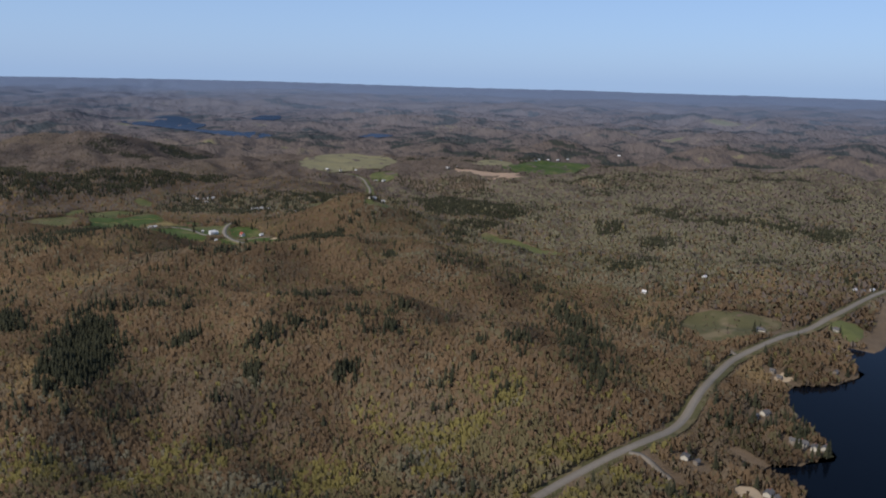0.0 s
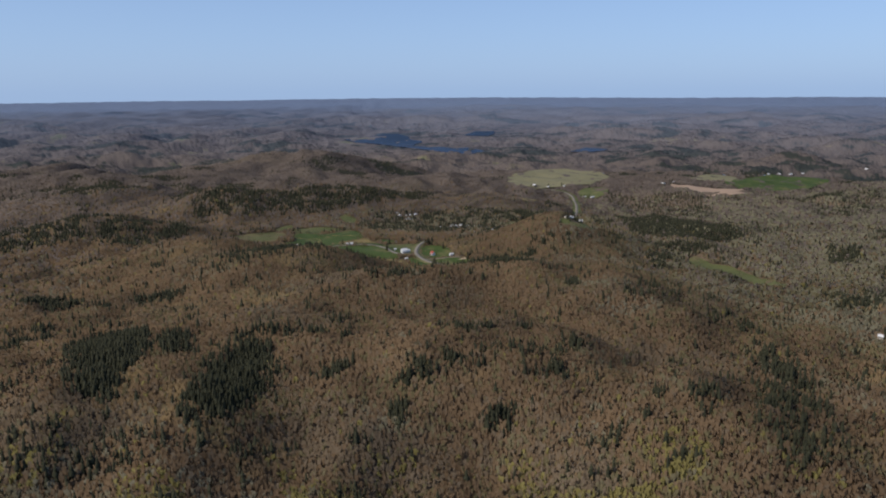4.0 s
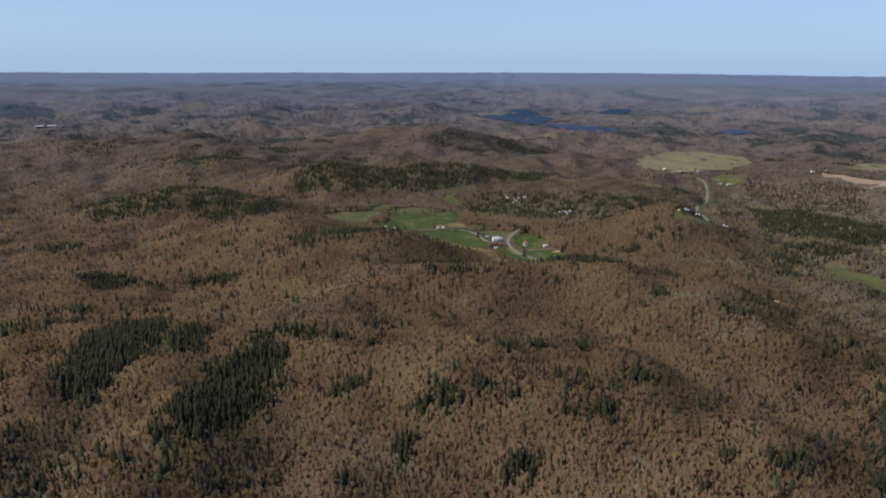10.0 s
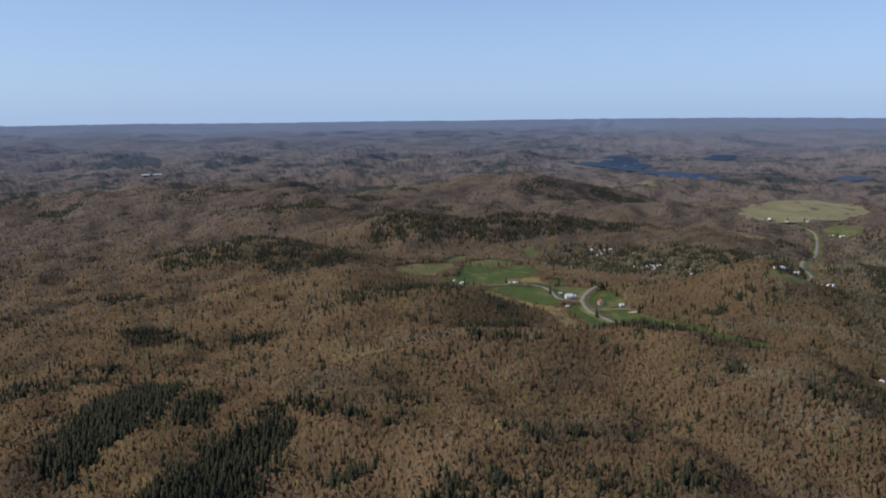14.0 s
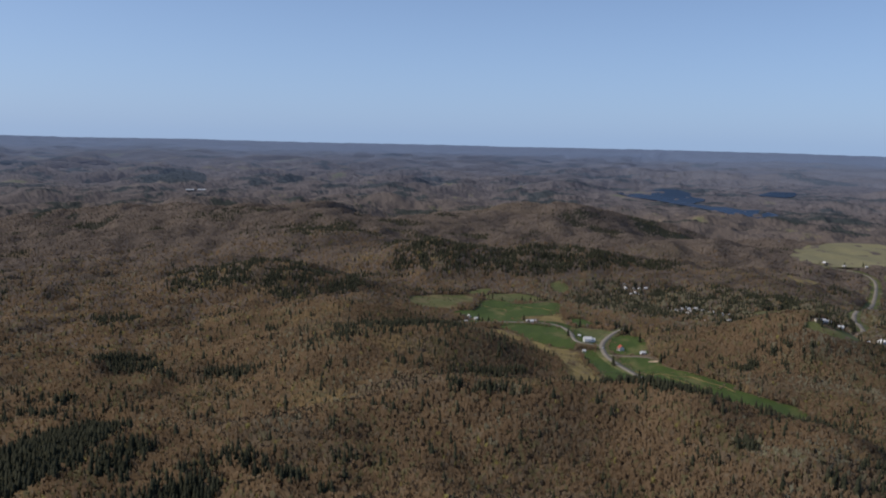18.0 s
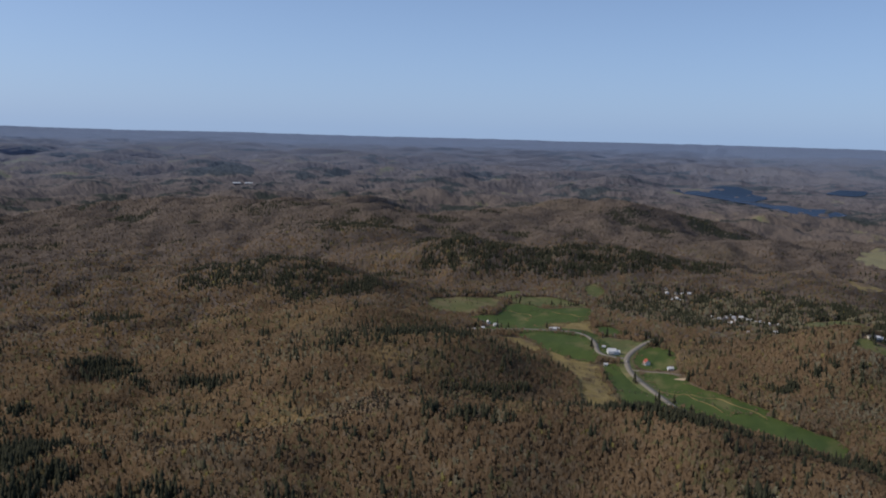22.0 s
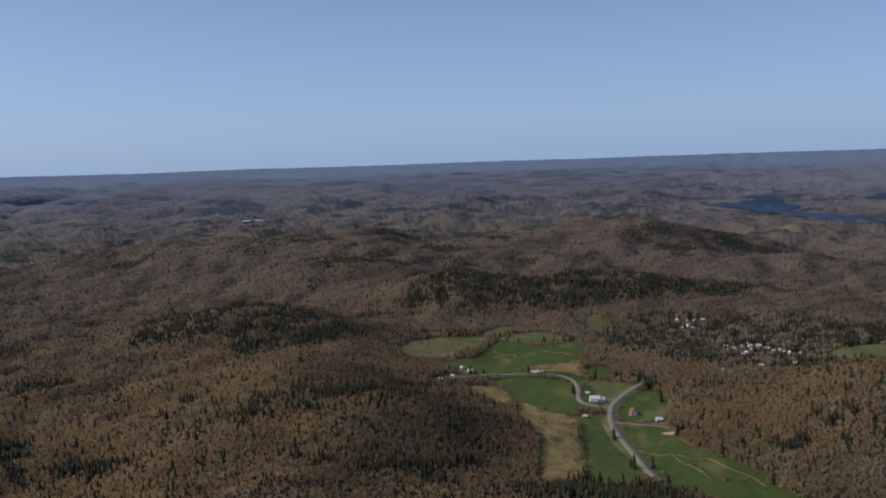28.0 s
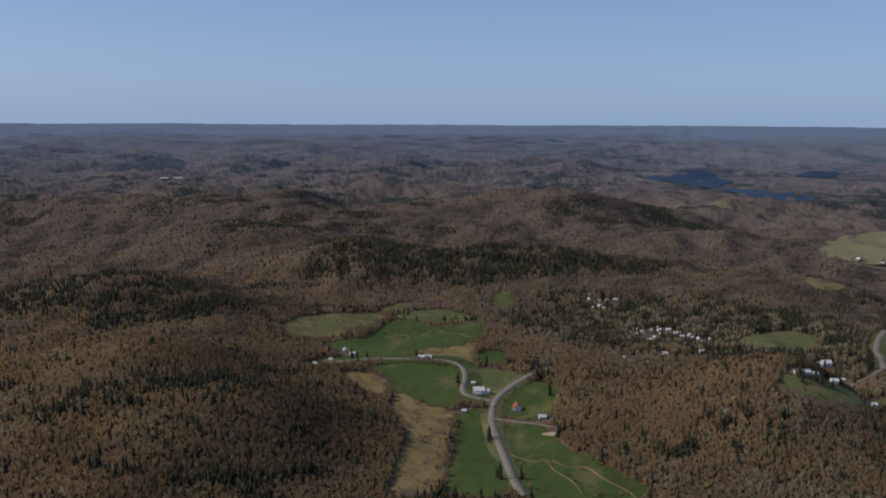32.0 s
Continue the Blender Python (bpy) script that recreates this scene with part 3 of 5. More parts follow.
def ground_z(x, y):
    """The height of the ground, with the near lake's basin pressed into it and the lake road's bed graded."""
    x, y = np.asarray(x, float), np.asarray(y, float)
    z = np.array(height(x, y), float)
    near = (x > 230) & (y < 900) & (y > 100) & (x < 1700)
    if np.any(near):
        xs, ys = np.where(near, x, 0), np.where(near, y, 0)
        u, v = xs[near], ys[near]
        gap, bed = np.full(u.shape, 1e9), np.zeros(u.shape)
        for px, py, pz in zip(BED[:, 0], BED[:, 1], BED_Z):
            q = np.hypot(u - px, v - py)
            bed, gap = np.where(q < gap, pz, bed), np.minimum(q, gap)
        k = np.clip((42 - gap) / 30, 0, 1)
        z[near] = z[near] * (1 - k) + bed * k
        d = edge_distance(xs, ys, LAKE)
        d = np.where(inside(xs, ys, LAKE), -d, d)
        shore = LAKE_Z + np.where(d < 0, -5.0, d * 0.16)
        k = np.clip((90 - d) / 70, 0, 1)
        z = np.where(near, np.where(d < 0, shore, z * (1 - k) + np.minimum(z, shore) * k), z)
        z = np.where(near & (d >= 0), np.maximum(z, LAKE_Z + 0.25 + np.clip(d * 0.1, 0, 3)), z)
    return z


def raw_mesh(name, co, faces, material, smooth=False, normals=None):
    """A mesh from arrays: points (n, 3) and faces (m, 3) or (m, 4)."""
    k = faces.shape[1]
    me = bpy.data.meshes.new(name)
    me.vertices.add(len(co)), me.loops.add(faces.size), me.polygons.add(len(faces))
    me.vertices.foreach_set("co", np.ascontiguousarray(co, np.float32).ravel())
    me.loops.foreach_set("vertex_index", np.ascontiguousarray(faces, np.int32).ravel())
    me.polygons.foreach_set("loop_start", np.arange(len(faces), dtype=np.int32) * k)
    me.polygons.foreach_set("use_smooth", np.broadcast_to(np.asarray(smooth, bool), len(faces)))
    me.update(calc_edges=True)
    if normals is not None:
        me.normals_split_custom_set_from_vertices(normals)
    me.materials.append(material)
    return me


ANG = np.radians(np.concatenate([np.arange(-180, -60, 5.0), np.arange(-60, 60, 0.35), np.arange(60, 180, 5.0)]))
FINE = np.radians(np.concatenate([np.arange(-180, -60, 5.0), np.arange(-60, 60, 0.125), np.arange(60, 180, 5.0)]))
RAD = np.concatenate([[0.5], np.arange(40, 320, 40), np.arange(320, 2600, 9.0), np.arange(2600, 3195, 13.0), [R_TRUE]])
FAR_D = R_TRUE * np.exp(np.linspace(0.0, math.log(31500 / R_TRUE), 300))
FAR_R = R_TRUE + (R_EDGE - R_TRUE) * (FAR_D - R_TRUE) / (FAR_D - R_TRUE + R_EDGE - R_TRUE)


def cover(x, y):
    """What grows on the far country, 0 to 1: low for open land, high for dark spruce."""
    r = np.hypot(x - CENTRE[0], y - CENTRE[1]).clip(1)
    d = far_distance(r)
    fx, fy = CENTRE[0] + (x - CENTRE[0]) / r * d, CENTRE[1] + (y - CENTRE[1]) / r * d
    az = np.degrees(np.arctan2(x - CENTRE[0], y - CENTRE[1]))
    plain = np.clip((-8 - az) / 18, 0, 1) * np.clip((d - 5200) / 2500, 0, 1)
    c = 0.53 + 0.13 * waves(fx, fy, 170, 65) * np.clip((7500 - d) / 3000, 0, 1) + 0.17 * waves(fx, fy, 420, 61) * np.clip((13000 - d) / 6000, 0.15, 1) + 0.13 * waves(fx, fy, 1100, 62) + 0.08 * waves(fx, fy, 2900, 63)
    c = c + plain * (0.19 * waves(fx, fy, 620, 64) - 0.08)
    return np.clip(c, 0, 1)


def true_slopes(x, y):
    """How the far country's surface faces at its true distance."""
    out = []
    for ex, ey in ((6.0, 0.0), (0.0, 6.0)):
        step = []
        for k in (-1, 1):
            u, v = x + k * ex - CENTRE[0], y + k * ey - CENTRE[1]
            r = np.hypot(u, v)
            d = far_distance(r)
            step.append((EYE_Z + (height(x + k * ex, y + k * ey) - EYE_Z) * d / r, u / r * d, v / r * d))
        run = np.hypot(step[1][1] - step[0][1], step[1][2] - step[0][2])
        out.append((step[1][0] - step[0][0]) / run)
    return out


def sheet(ang, rad):
    a, r = np.meshgrid(ang, rad)
    n, m = len(rad), len(ang)
    i, j = np.meshgrid(np.arange(n - 1), np.arange(m), indexing="ij")
    k = (j + 1) % m
    return a, r, np.stack([i * m + j, (i + 1) * m + j, (i + 1) * m + k, i * m + k], -1).reshape(-1, 4)[:, ::-1]


def build_ground():
    a, r, q = sheet(ANG, RAD)
    x, y = CENTRE[0] + r * np.sin(a), CENTRE[1] + r * np.cos(a)
    near = np.stack([x, y, ground_z(x, y)], -1).reshape(-1, 3)
    b, s, p = sheet(FINE, FAR_R)
    u, v = CENTRE[0] + s * np.sin(b), CENTRE[1] + s * np.cos(b)
    d = far_distance(s)
    gx, gy = true_slopes(u, v)
    # the closed crowns of the far woods are the sheet itself, rough with tree tops
    rs = np.random.RandomState(5)
    grown = cover(u, v) + rs.uniform(-0.09, 0.09, u.shape) * np.clip((14000 - d) / 8000, 0.2, 1)
    grown = np.where(inside(u, v, KNOLL), 0.9, grown)
    tops = np.clip((s - R_TRUE) / 60, 0, 1) * (grown > 0.23)
    for ring in [rounded(f, True, 1) for f, *_ in FAR_FIELDS] + [rounded(f, True, 2) for f in FAR_LAKES]:
        e = np.array(ring)
        m = (u > e[:, 0].min() - 60) & (u < e[:, 0].max() + 60) & (v > e[:, 1].min() - 60) & (v < e[:, 1].max() + 60)
        tops[m] *= np.clip((np.where(inside(u[m], v[m], ring), -1, 1) * edge_distance(u[m], v[m], ring) - 20) / 20, 0, 1)
    lift = tops * (4.0 + 5.0 * (grown > 0.68) + rs.uniform(-2.5, 2.5, u.shape)) * s / d
    far = np.stack([u, v, ground_z(u, v) + lift], -1).reshape(-1, 3)
    co, faces = np.concatenate([near, far]), np.concatenate([q, p + len(near)])
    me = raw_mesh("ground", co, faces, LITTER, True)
    flat = np.zeros((len(near), 3))
    rough = 0.22 * np.clip((12000 - d) / 7000, 0.15, 1) * tops
    up = np.stack([-1.25 * gx + rough * rs.normal(0, 1, u.shape), -1.25 * gy + rough * rs.normal(0, 1, u.shape), np.ones(u.shape)], -1).reshape(-1, 3)
    up /= np.linalg.norm(up, axis=1)[:, None]
    me.normals_split_custom_set_from_vertices(np.concatenate([flat, up]))
    # the last map sets how much painted haze the far ground carries
    for name, near_value, far_value in (("cover", cover(x, y), grown), ("far", np.clip((r - 2300) / 800, 0, 1), np.ones(s.shape)), ("painted_haze", np.zeros(r.shape), np.clip((d - 3700) / 13500, 0, 1) ** 0.85 * 0.9)):
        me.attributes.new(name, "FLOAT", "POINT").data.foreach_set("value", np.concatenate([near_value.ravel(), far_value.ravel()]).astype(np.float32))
    return tagged(new("ground", me), "rolling brown forest floor reaching to the horizon", "ground", kind="structure")


build_ground()


def draped(name, ring, material, label, category="field", lift=0.5, step=14.0, times=1, wobble=6.0, kind="structure"):
    """A patch of ground cover that follows the land inside an outline."""
    line = rounded(ring, True, times)
    pts = []
    for a, b in zip(line, line[1:] + line[:1]):
        n = max(1, int(math.hypot(b[0] - a[0], b[1] - a[1]) / step))
        pts += [(a[0] + (b[0] - a[0]) * i / n, a[1] + (b[1] - a[1]) * i / n) for i in range(n)]
    pts = [(x + wobble * noise.noise((x * 0.05, y * 0.05, 3)), y + wobble * noise.noise((x * 0.05, y * 0.05, 9))) for x, y in pts]
    xs, ys = [p[0] for p in pts], [p[1] for p in pts]
    gx, gy = np.meshgrid(np.arange(min(xs), max(xs), step), np.arange(min(ys), max(ys), step))
    gx, gy = gx.ravel(), gy.ravel()
    ok = inside(gx, gy, pts) & (edge_distance(gx, gy, pts) > step * 0.4)
    verts = [Vector(p) for p in pts] + [Vector((a, b)) for a, b in zip(gx[ok], gy[ok])]
    n = len(pts)
    v, _, f, *_ = geometry.delaunay_2d_cdt(verts, [(i, (i + 1) % n) for i in range(n)], [tuple(range(n))], 1, 0.01)
    co = np.array([(p[0], p[1], 0) for p in v])
    co[:, 2] = ground_z(co[:, 0], co[:, 1]) + lift
    faces = [tuple(t) for t in f]
    me = bpy.data.meshes.new(name)
    me.from_pydata([tuple(c) for c in co], [], faces)
    me.materials.append(material)
    for p in me.polygons:
        p.use_smooth = True
    if len(me.polygons) and me.polygons[0].normal.z < 0:
        me.flip_normals()
    return tagged(new(name, me), label, category, kind=kind)


def ribbon(name, line, width, material, label, category="road", lift=0.8, step=6.0, wobble=0.0):
    """A road that follows the land along a line."""
    p = rounded(line, False, 2)
    pts = []
    for a, b in zip(p, p[1:]):
        n = max(1, int(math.hypot(b[0] - a[0], b[1] - a[1]) / step))
        pts += [(a[0] + (b[0] - a[0]) * i / n, a[1] + (b[1] - a[1]) * i / n) for i in range(n)]
    pts = np.array(pts + [p[-1]])
    d = np.gradient(pts, axis=0)
    d /= np.linalg.norm(d, axis=1)[:, None] + 1e-9
    side = np.stack([d[:, 1], -d[:, 0]], 1)
    mid = ground_z(pts[:, 0], pts[:, 1])
    mid = np.convolve(np.pad(mid, 3, mode="edge"), np.ones(7) / 7, "valid")
    cols = []
    for u, drop in ((-0.5, -0.5), (-0.47, 0), (0, 0.08), (0.47, 0), (0.5, -0.5)):
        w = width * (u + (0.06 * math.copysign(1, u) * wobble if u else 0))
        q = pts + side * w
        if wobble and u:
            q = q + side * wobble * np.array([noise.noise((a * 0.06, b * 0.06, u * 7)) for a, b in q])[:, None]
        cols.append(np.stack([q[:, 0], q[:, 1], np.maximum(mid, ground_z(q[:, 0], q[:, 1])) + lift + drop], 1))
    co = np.stack(cols, 1).reshape(-1, 3)
    n, m = len(pts), 5
    i, j = np.meshgrid(np.arange(n - 1), np.arange(m - 1), indexing="ij")
    q = np.stack([i * m + j, i * m + j + 1, (i + 1) * m + j + 1, (i + 1) * m + j], -1).reshape(-1, 4)
    return tagged(new(name, raw_mesh(name, co, q, material, True)), label, category, kind="structure")


for ring, material, label in MEADOWS:
    draped("field", ring, material, label, wobble=6.0 if material is GRASS else 14.0)
for ring, material, label in FAR_FIELDS:
    draped("field", ring, material, label, lift=2.0, step=40.0, wobble=6.0)
for i, (ring, material, label) in enumerate(BARE):
    draped("clearing", ring, material, label, "clearing", lift=0.7, step=8.0)
for line, width, material, label, clear in ROADS:
    if material is ASPHALT:
        ribbon("grass_verge", line, width + 2 * clear + 3.0, GRASS if clear > 10 else FALLOW if clear == 3 else PASTURE, "rough grass strip along the country road", "verge", lift=0.45, wobble=1.6)
        ribbon("road_verge", line, width + 1.4, GRAVEL, "gravel verge beside the country road", "verge", lift=0.8, wobble=0.3)
        ribbon("road", line, width, material, label, lift=1.0)
    else:
        ribbon("track", line, width, material, label, lift=0.9, wobble=0.6)

# water
lake_pts = rounded(LAKE_SOUTH, True, 1)
lake_fan = bmesh.new()
lake_face = lake_fan.faces.new([lake_fan.verts.new((x + 3 * (x > 1000), y, LAKE_Z)) for x, y in lake_pts])
bmesh.ops.triangulate(lake_fan, faces=[lake_face])
lake_fan.normal_update()
if next(iter(lake_fan.faces)).normal.z < 0:
    bmesh.ops.reverse_faces(lake_fan, faces=lake_fan.faces[:])
lake_mesh = bpy.data.meshes.new("water")
lake_fan.to_mesh(lake_mesh)
lake_mesh.materials.append(WATER)
tagged(new("water", lake_mesh), "calm dark blue lake with a wooded shore", "lake", kind="structure")
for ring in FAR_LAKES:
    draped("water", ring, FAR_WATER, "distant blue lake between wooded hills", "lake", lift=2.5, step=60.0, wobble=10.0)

# ---- woods ----
rng = np.random.RandomState(11)
OPEN = [rounded(r, True, 1) for r, *_ in MEADOWS + FAR_FIELDS + BARE] + [rounded(r, True, 2) for r in FAR_LAKES] + [LAKE]


def seen_from(x, y):
    """Distance from the nearest stretch of the flight that looks over a place; very far where none does."""
    best = np.full(np.shape(x), 1e6)
    for sx, sy, heading in STATIONS:
        a = np.degrees(np.arctan2(x - sx, y - sy)) - heading
        a = np.abs((a + 180) % 360 - 180)
        d = np.hypot(x - sx, y - sy)
        best = np.where((a < 33.5) & (d > 380), np.minimum(best, d), best)
    return best


def scatter(step, near, far, salt):
    """Points on a jittered grid over the country in view, between two distances from the flight's line; open land left out."""
    rs = np.random.RandomState(salt)
    gx, gy = np.meshgrid(np.arange(max(-3300, -far), min(3500, 420 + far), step), np.arange(300, min(3600, 810 + far), step))
    x = gx.ravel() + rs.uniform(-0.48, 0.48, gx.size) * step
    y = gy.ravel() + rs.uniform(-0.48, 0.48, gx.size) * step
    az = np.degrees(np.arctan2(x - 250, y - 250))
    r = np.hypot(x - CENTRE[0], y - CENTRE[1])
    d = seen_from(x, y)
    ok = (az > -56) & (az < 55) & (d >= near) & (d < far) & (r < 3260)
    x, y = x[ok], y[ok]
    keep, low = np.ones(len(x), bool), np.ones(len(x), bool)
    for ring in OPEN:
        q = np.array(ring)
        m = (x > q[:, 0].min() - 5) & (x < q[:, 0].max() + 5) & (y > q[:, 1].min() - 18) & (y < q[:, 1].max() + 5)
        if m.any():
            i = np.where(m)[0]
            on = inside(x[i], y[i], ring)
            if ring is LAKE:
                keep[i[on]] = False
                low[i[on]] = False
                continue
            low[i[on]] = False
            keep[i[on | inside(x[i] - 2, y[i] + 13, ring)]] = False
    for line, width, material, label, clear in ROADS:
        q = np.array(line)
        m = (x > q[:, 0].min() - 40) & (x < q[:, 0].max() + 40) & (y > q[:, 1].min() - 40) & (y < q[:, 1].max() + 40)
        if m.any():
            path = rounded(line, False, 2)
            i = np.where(m)[0]
            off = edge_distance(x[i], y[i], path, False)
            low[i[off < width / 2 + clear]] = False
            keep[i[(off < width / 2 + clear + 1.5) | (edge_distance(x[i] - 2, y[i] + 9, path, False) < width / 2 + 3)]] = False
    for hx, hy, *_ in HOUSES:
        low &= np.hypot(x - hx, y - hy) > 11
        keep &= (np.hypot(x - hx, y - hy) > 13) & (np.hypot(x - hx, y + 10 - hy) > 13)
    return x[keep], y[keep], x[low & ~keep], y[low & ~keep]


def spruce_share(x, y):
    """How much of the wood is spruce and fir: the dark stands, and a thin sprinkling elsewhere."""
    p = 0.006 + 0.012 * np.clip((y - 900) / 300, 0, 1)
    p += 0.6 * np.clip(2.2 * (waves(x, y, 280, 21) + 0.45 * waves(x, y, 60, 28) - 0.85), 0, 1) * np.clip((y - 700) / 500, 0.25, 1) + 0.5 * np.clip(waves(x, y, 70, 22) - 1.0, 0, 0.5)
    for ring, share in STANDS:
        e = edge_distance(x, y, ring)
        s = np.where(inside(x, y, ring), e, -e)
        if share < 0.74:
            mottled = np.clip(0.35 + 3.4 * max(0.0, share - 0.5) + 0.9 * waves(x, y, 95, 25) + 0.6 * waves(x, y, 34, 26), 0, 1.8)
            p = np.maximum(p, np.clip(share * mottled, 0, 0.92) * np.clip(0.5 + s / 40, 0, 1))
        else:
            p = np.maximum(p, share * np.clip(0.5 + s / 18 + 0.35 * waves(x, y, 40, 23), 0, 1))
    for cx, cy, cr in CLUMPS:
        p = np.maximum(p, 0.9 * np.clip(1.2 - np.hypot(x - cx, y - cy) / cr + 0.3 * waves(x, y, 20, 27), 0, 0.8))
    r = np.hypot(x - CENTRE[0], y - CENTRE[1])
    p += np.where(r > 2300, 0.9 * np.clip((cover(x, y) - 0.64) * 12, 0, 1) * np.clip(np.hypot((x - 270) / 330, (y - 2780) / 330) - 0.6, 0, 1), 0)
    return np.clip(p, 0, 1)


def olive_share(x, y):
    """How much of the hardwood is coming into leaf: the wet valley, and the low ground to the south."""
    p = 0.10 + 0.25 * np.clip(waves(x, y, 190, 31), 0, 1)
    p += 0.55 * np.clip((650 - y) / 110, 0, 1) * (x < 330)
    p += 0.45 * np.clip((x - 430) / 200, 0, 1) * np.clip((y - 700) / 300, 0, 1) * np.clip((2700 - y) / 500, 0, 1)
    return np.clip(p, 0, 0.85)


def crowns(x, y, size, rs, sides=5, wide=0.26, spray=5):
    """Leafless crowns: sprays of twigs that fan out upwards round the trunk, ragged at the top. Returns points, faces, and which faces are smooth."""
    n = len(x)
    h = size * rs.uniform(0.7, 1.25, n)
    c = sides + spray
    X, Y, Z, H, R = (np.repeat(v, c) for v in (x, y, ground_z(x, y), h, h * wide * rs.uniform(0.75, 1.3, n)))
    m = n * c
    a = rs.uniform(0, 6.283, m)
    b = a + 1.57 + rs.uniform(-0.9, 0.9, m)
    r, w = R * np.sqrt(rs.uniform(0.02, 1.0, m)), R * rs.uniform(0.25, 0.62, m)
    hi = Z + H * (1.05 - 0.45 * (r / R) ** 2) * rs.uniform(0.86, 1.08, m)
    lo = Z + H * rs.uniform(0.0, 0.3, m)
    cx, cy, ca, sa = X + np.cos(a) * r, Y + np.sin(a) * r, np.cos(b) * w, np.sin(b) * w
    drop = H * rs.uniform(0.05, 0.32, m)
    tri = np.stack([np.stack([X + np.cos(a) * r * 0.7, Y + np.sin(a) * r * 0.7, lo], 1), np.stack([cx + ca, cy + sa, hi - drop], 1), np.stack([cx - ca, cy - sa, hi], 1)], 1)
    face = np.cross(tri[:, 1] - tri[:, 0], tri[:, 2] - tri[:, 0])
    back = face[:, 1] > 0.5 * face[:, 2]
    tri[back] = tri[back][:, ::-1]
    tri = tri.reshape(-1, 3)
    return tri, np.arange(len(tri)).reshape(-1, 3), np.zeros(m, bool)


def stems(x, y, size, rs):
    """Pale trunks under the crowns, three-sided and tapered."""
    n = len(x)
    z = ground_z(x, y) - 0.3
    h = size * rs.uniform(0.5, 0.8, n)
    lean = rs.uniform(-0.6, 0.6, (n, 2))
    base = [np.stack([x + 0.22 * math.cos(k), y + 0.22 * math.sin(k), z], 1) for k in (0.3, 2.4, 4.5)]
    top = np.stack([x + lean[:, 0], y + lean[:, 1], z + h], 1)
    co = np.stack(base + [top], 1).reshape(-1, 3)
    f = (np.arange(n)[:, None, None] * 4 + np.array([(0, 1, 3), (1, 2, 3), (2, 0, 3)])).reshape(-1, 3)
    return co, f, np.zeros(len(f), bool)


def spires(x, y, size, rs, tiers=3, sides=6):
    """Spruce crowns: ragged skirts one above the other."""
    n = len(x)
    z = ground_z(x, y)
    h = size * rs.uniform(0.65, 1.25, n)
    rad = h * rs.uniform(0.15, 0.22, n)
    turn = rs.uniform(0, 6.283, n)
    cos, faces, start = [], [], 0
    for t in range(tiers):
        lo, hi = 0.1 + 0.9 * t / tiers * 0.92, min(1.0, 0.1 + 0.9 * (t + 1.45) / tiers)
        rr = rad * (1 - 0.75 * t / tiers)
        ring = []
        for s in range(sides):
            g = turn + 6.283 * s / sides + t * 0.5
            k = rr * rs.uniform(0.7, 1.25, n)
            ring.append(np.stack([x + np.cos(g) * k, y + np.sin(g) * k, z + h * (lo + rs.uniform(-0.04, 0.04, n))], 1))
        ring.append(np.stack([x, y, z + h * hi], 1))
        cos.append(np.stack(ring, 1).reshape(-1, 3))
        m = sides + 1
        faces.append(start + (np.arange(n)[:, None, None] * m + np.array([(s, (s + 1) % sides, sides) for s in range(sides)])).reshape(-1, 3))
        start += n * m
    f = np.concatenate(faces)
    return np.concatenate(cos), f, np.ones(len(f), bool)


SLOPE_X, SLOPE_Y = np.arange(-4400, 5000, 14.0), np.arange(200, 5100, 14.0)
SLOPE_Z = height(*np.meshgrid(SLOPE_X, SLOPE_Y))


def slope_z(x, y):
    """The ground's height from a coarse table."""
    u, v = np.clip((x - SLOPE_X[0]) / 14.0, 0, len(SLOPE_X) - 2), np.clip((y - SLOPE_Y[0]) / 14.0, 0, len(SLOPE_Y) - 2)
    i, j = u.astype(int), v.astype(int)
    u, v = u - i, v - j
    return (SLOPE_Z[j, i] * (1 - u) + SLOPE_Z[j, i + 1] * u) * (1 - v) + (SLOPE_Z[j + 1, i] * (1 - u) + SLOPE_Z[j + 1, i + 1] * u) * v


def joined(sets):
    co, fa, sm, k = [], [], [], 0
    for c, f, s in sets:
        co.append(c), fa.append(f + k), sm.append(s)
        k += len(c)
    return np.concatenate(co), np.concatenate(fa), np.concatenate(sm)


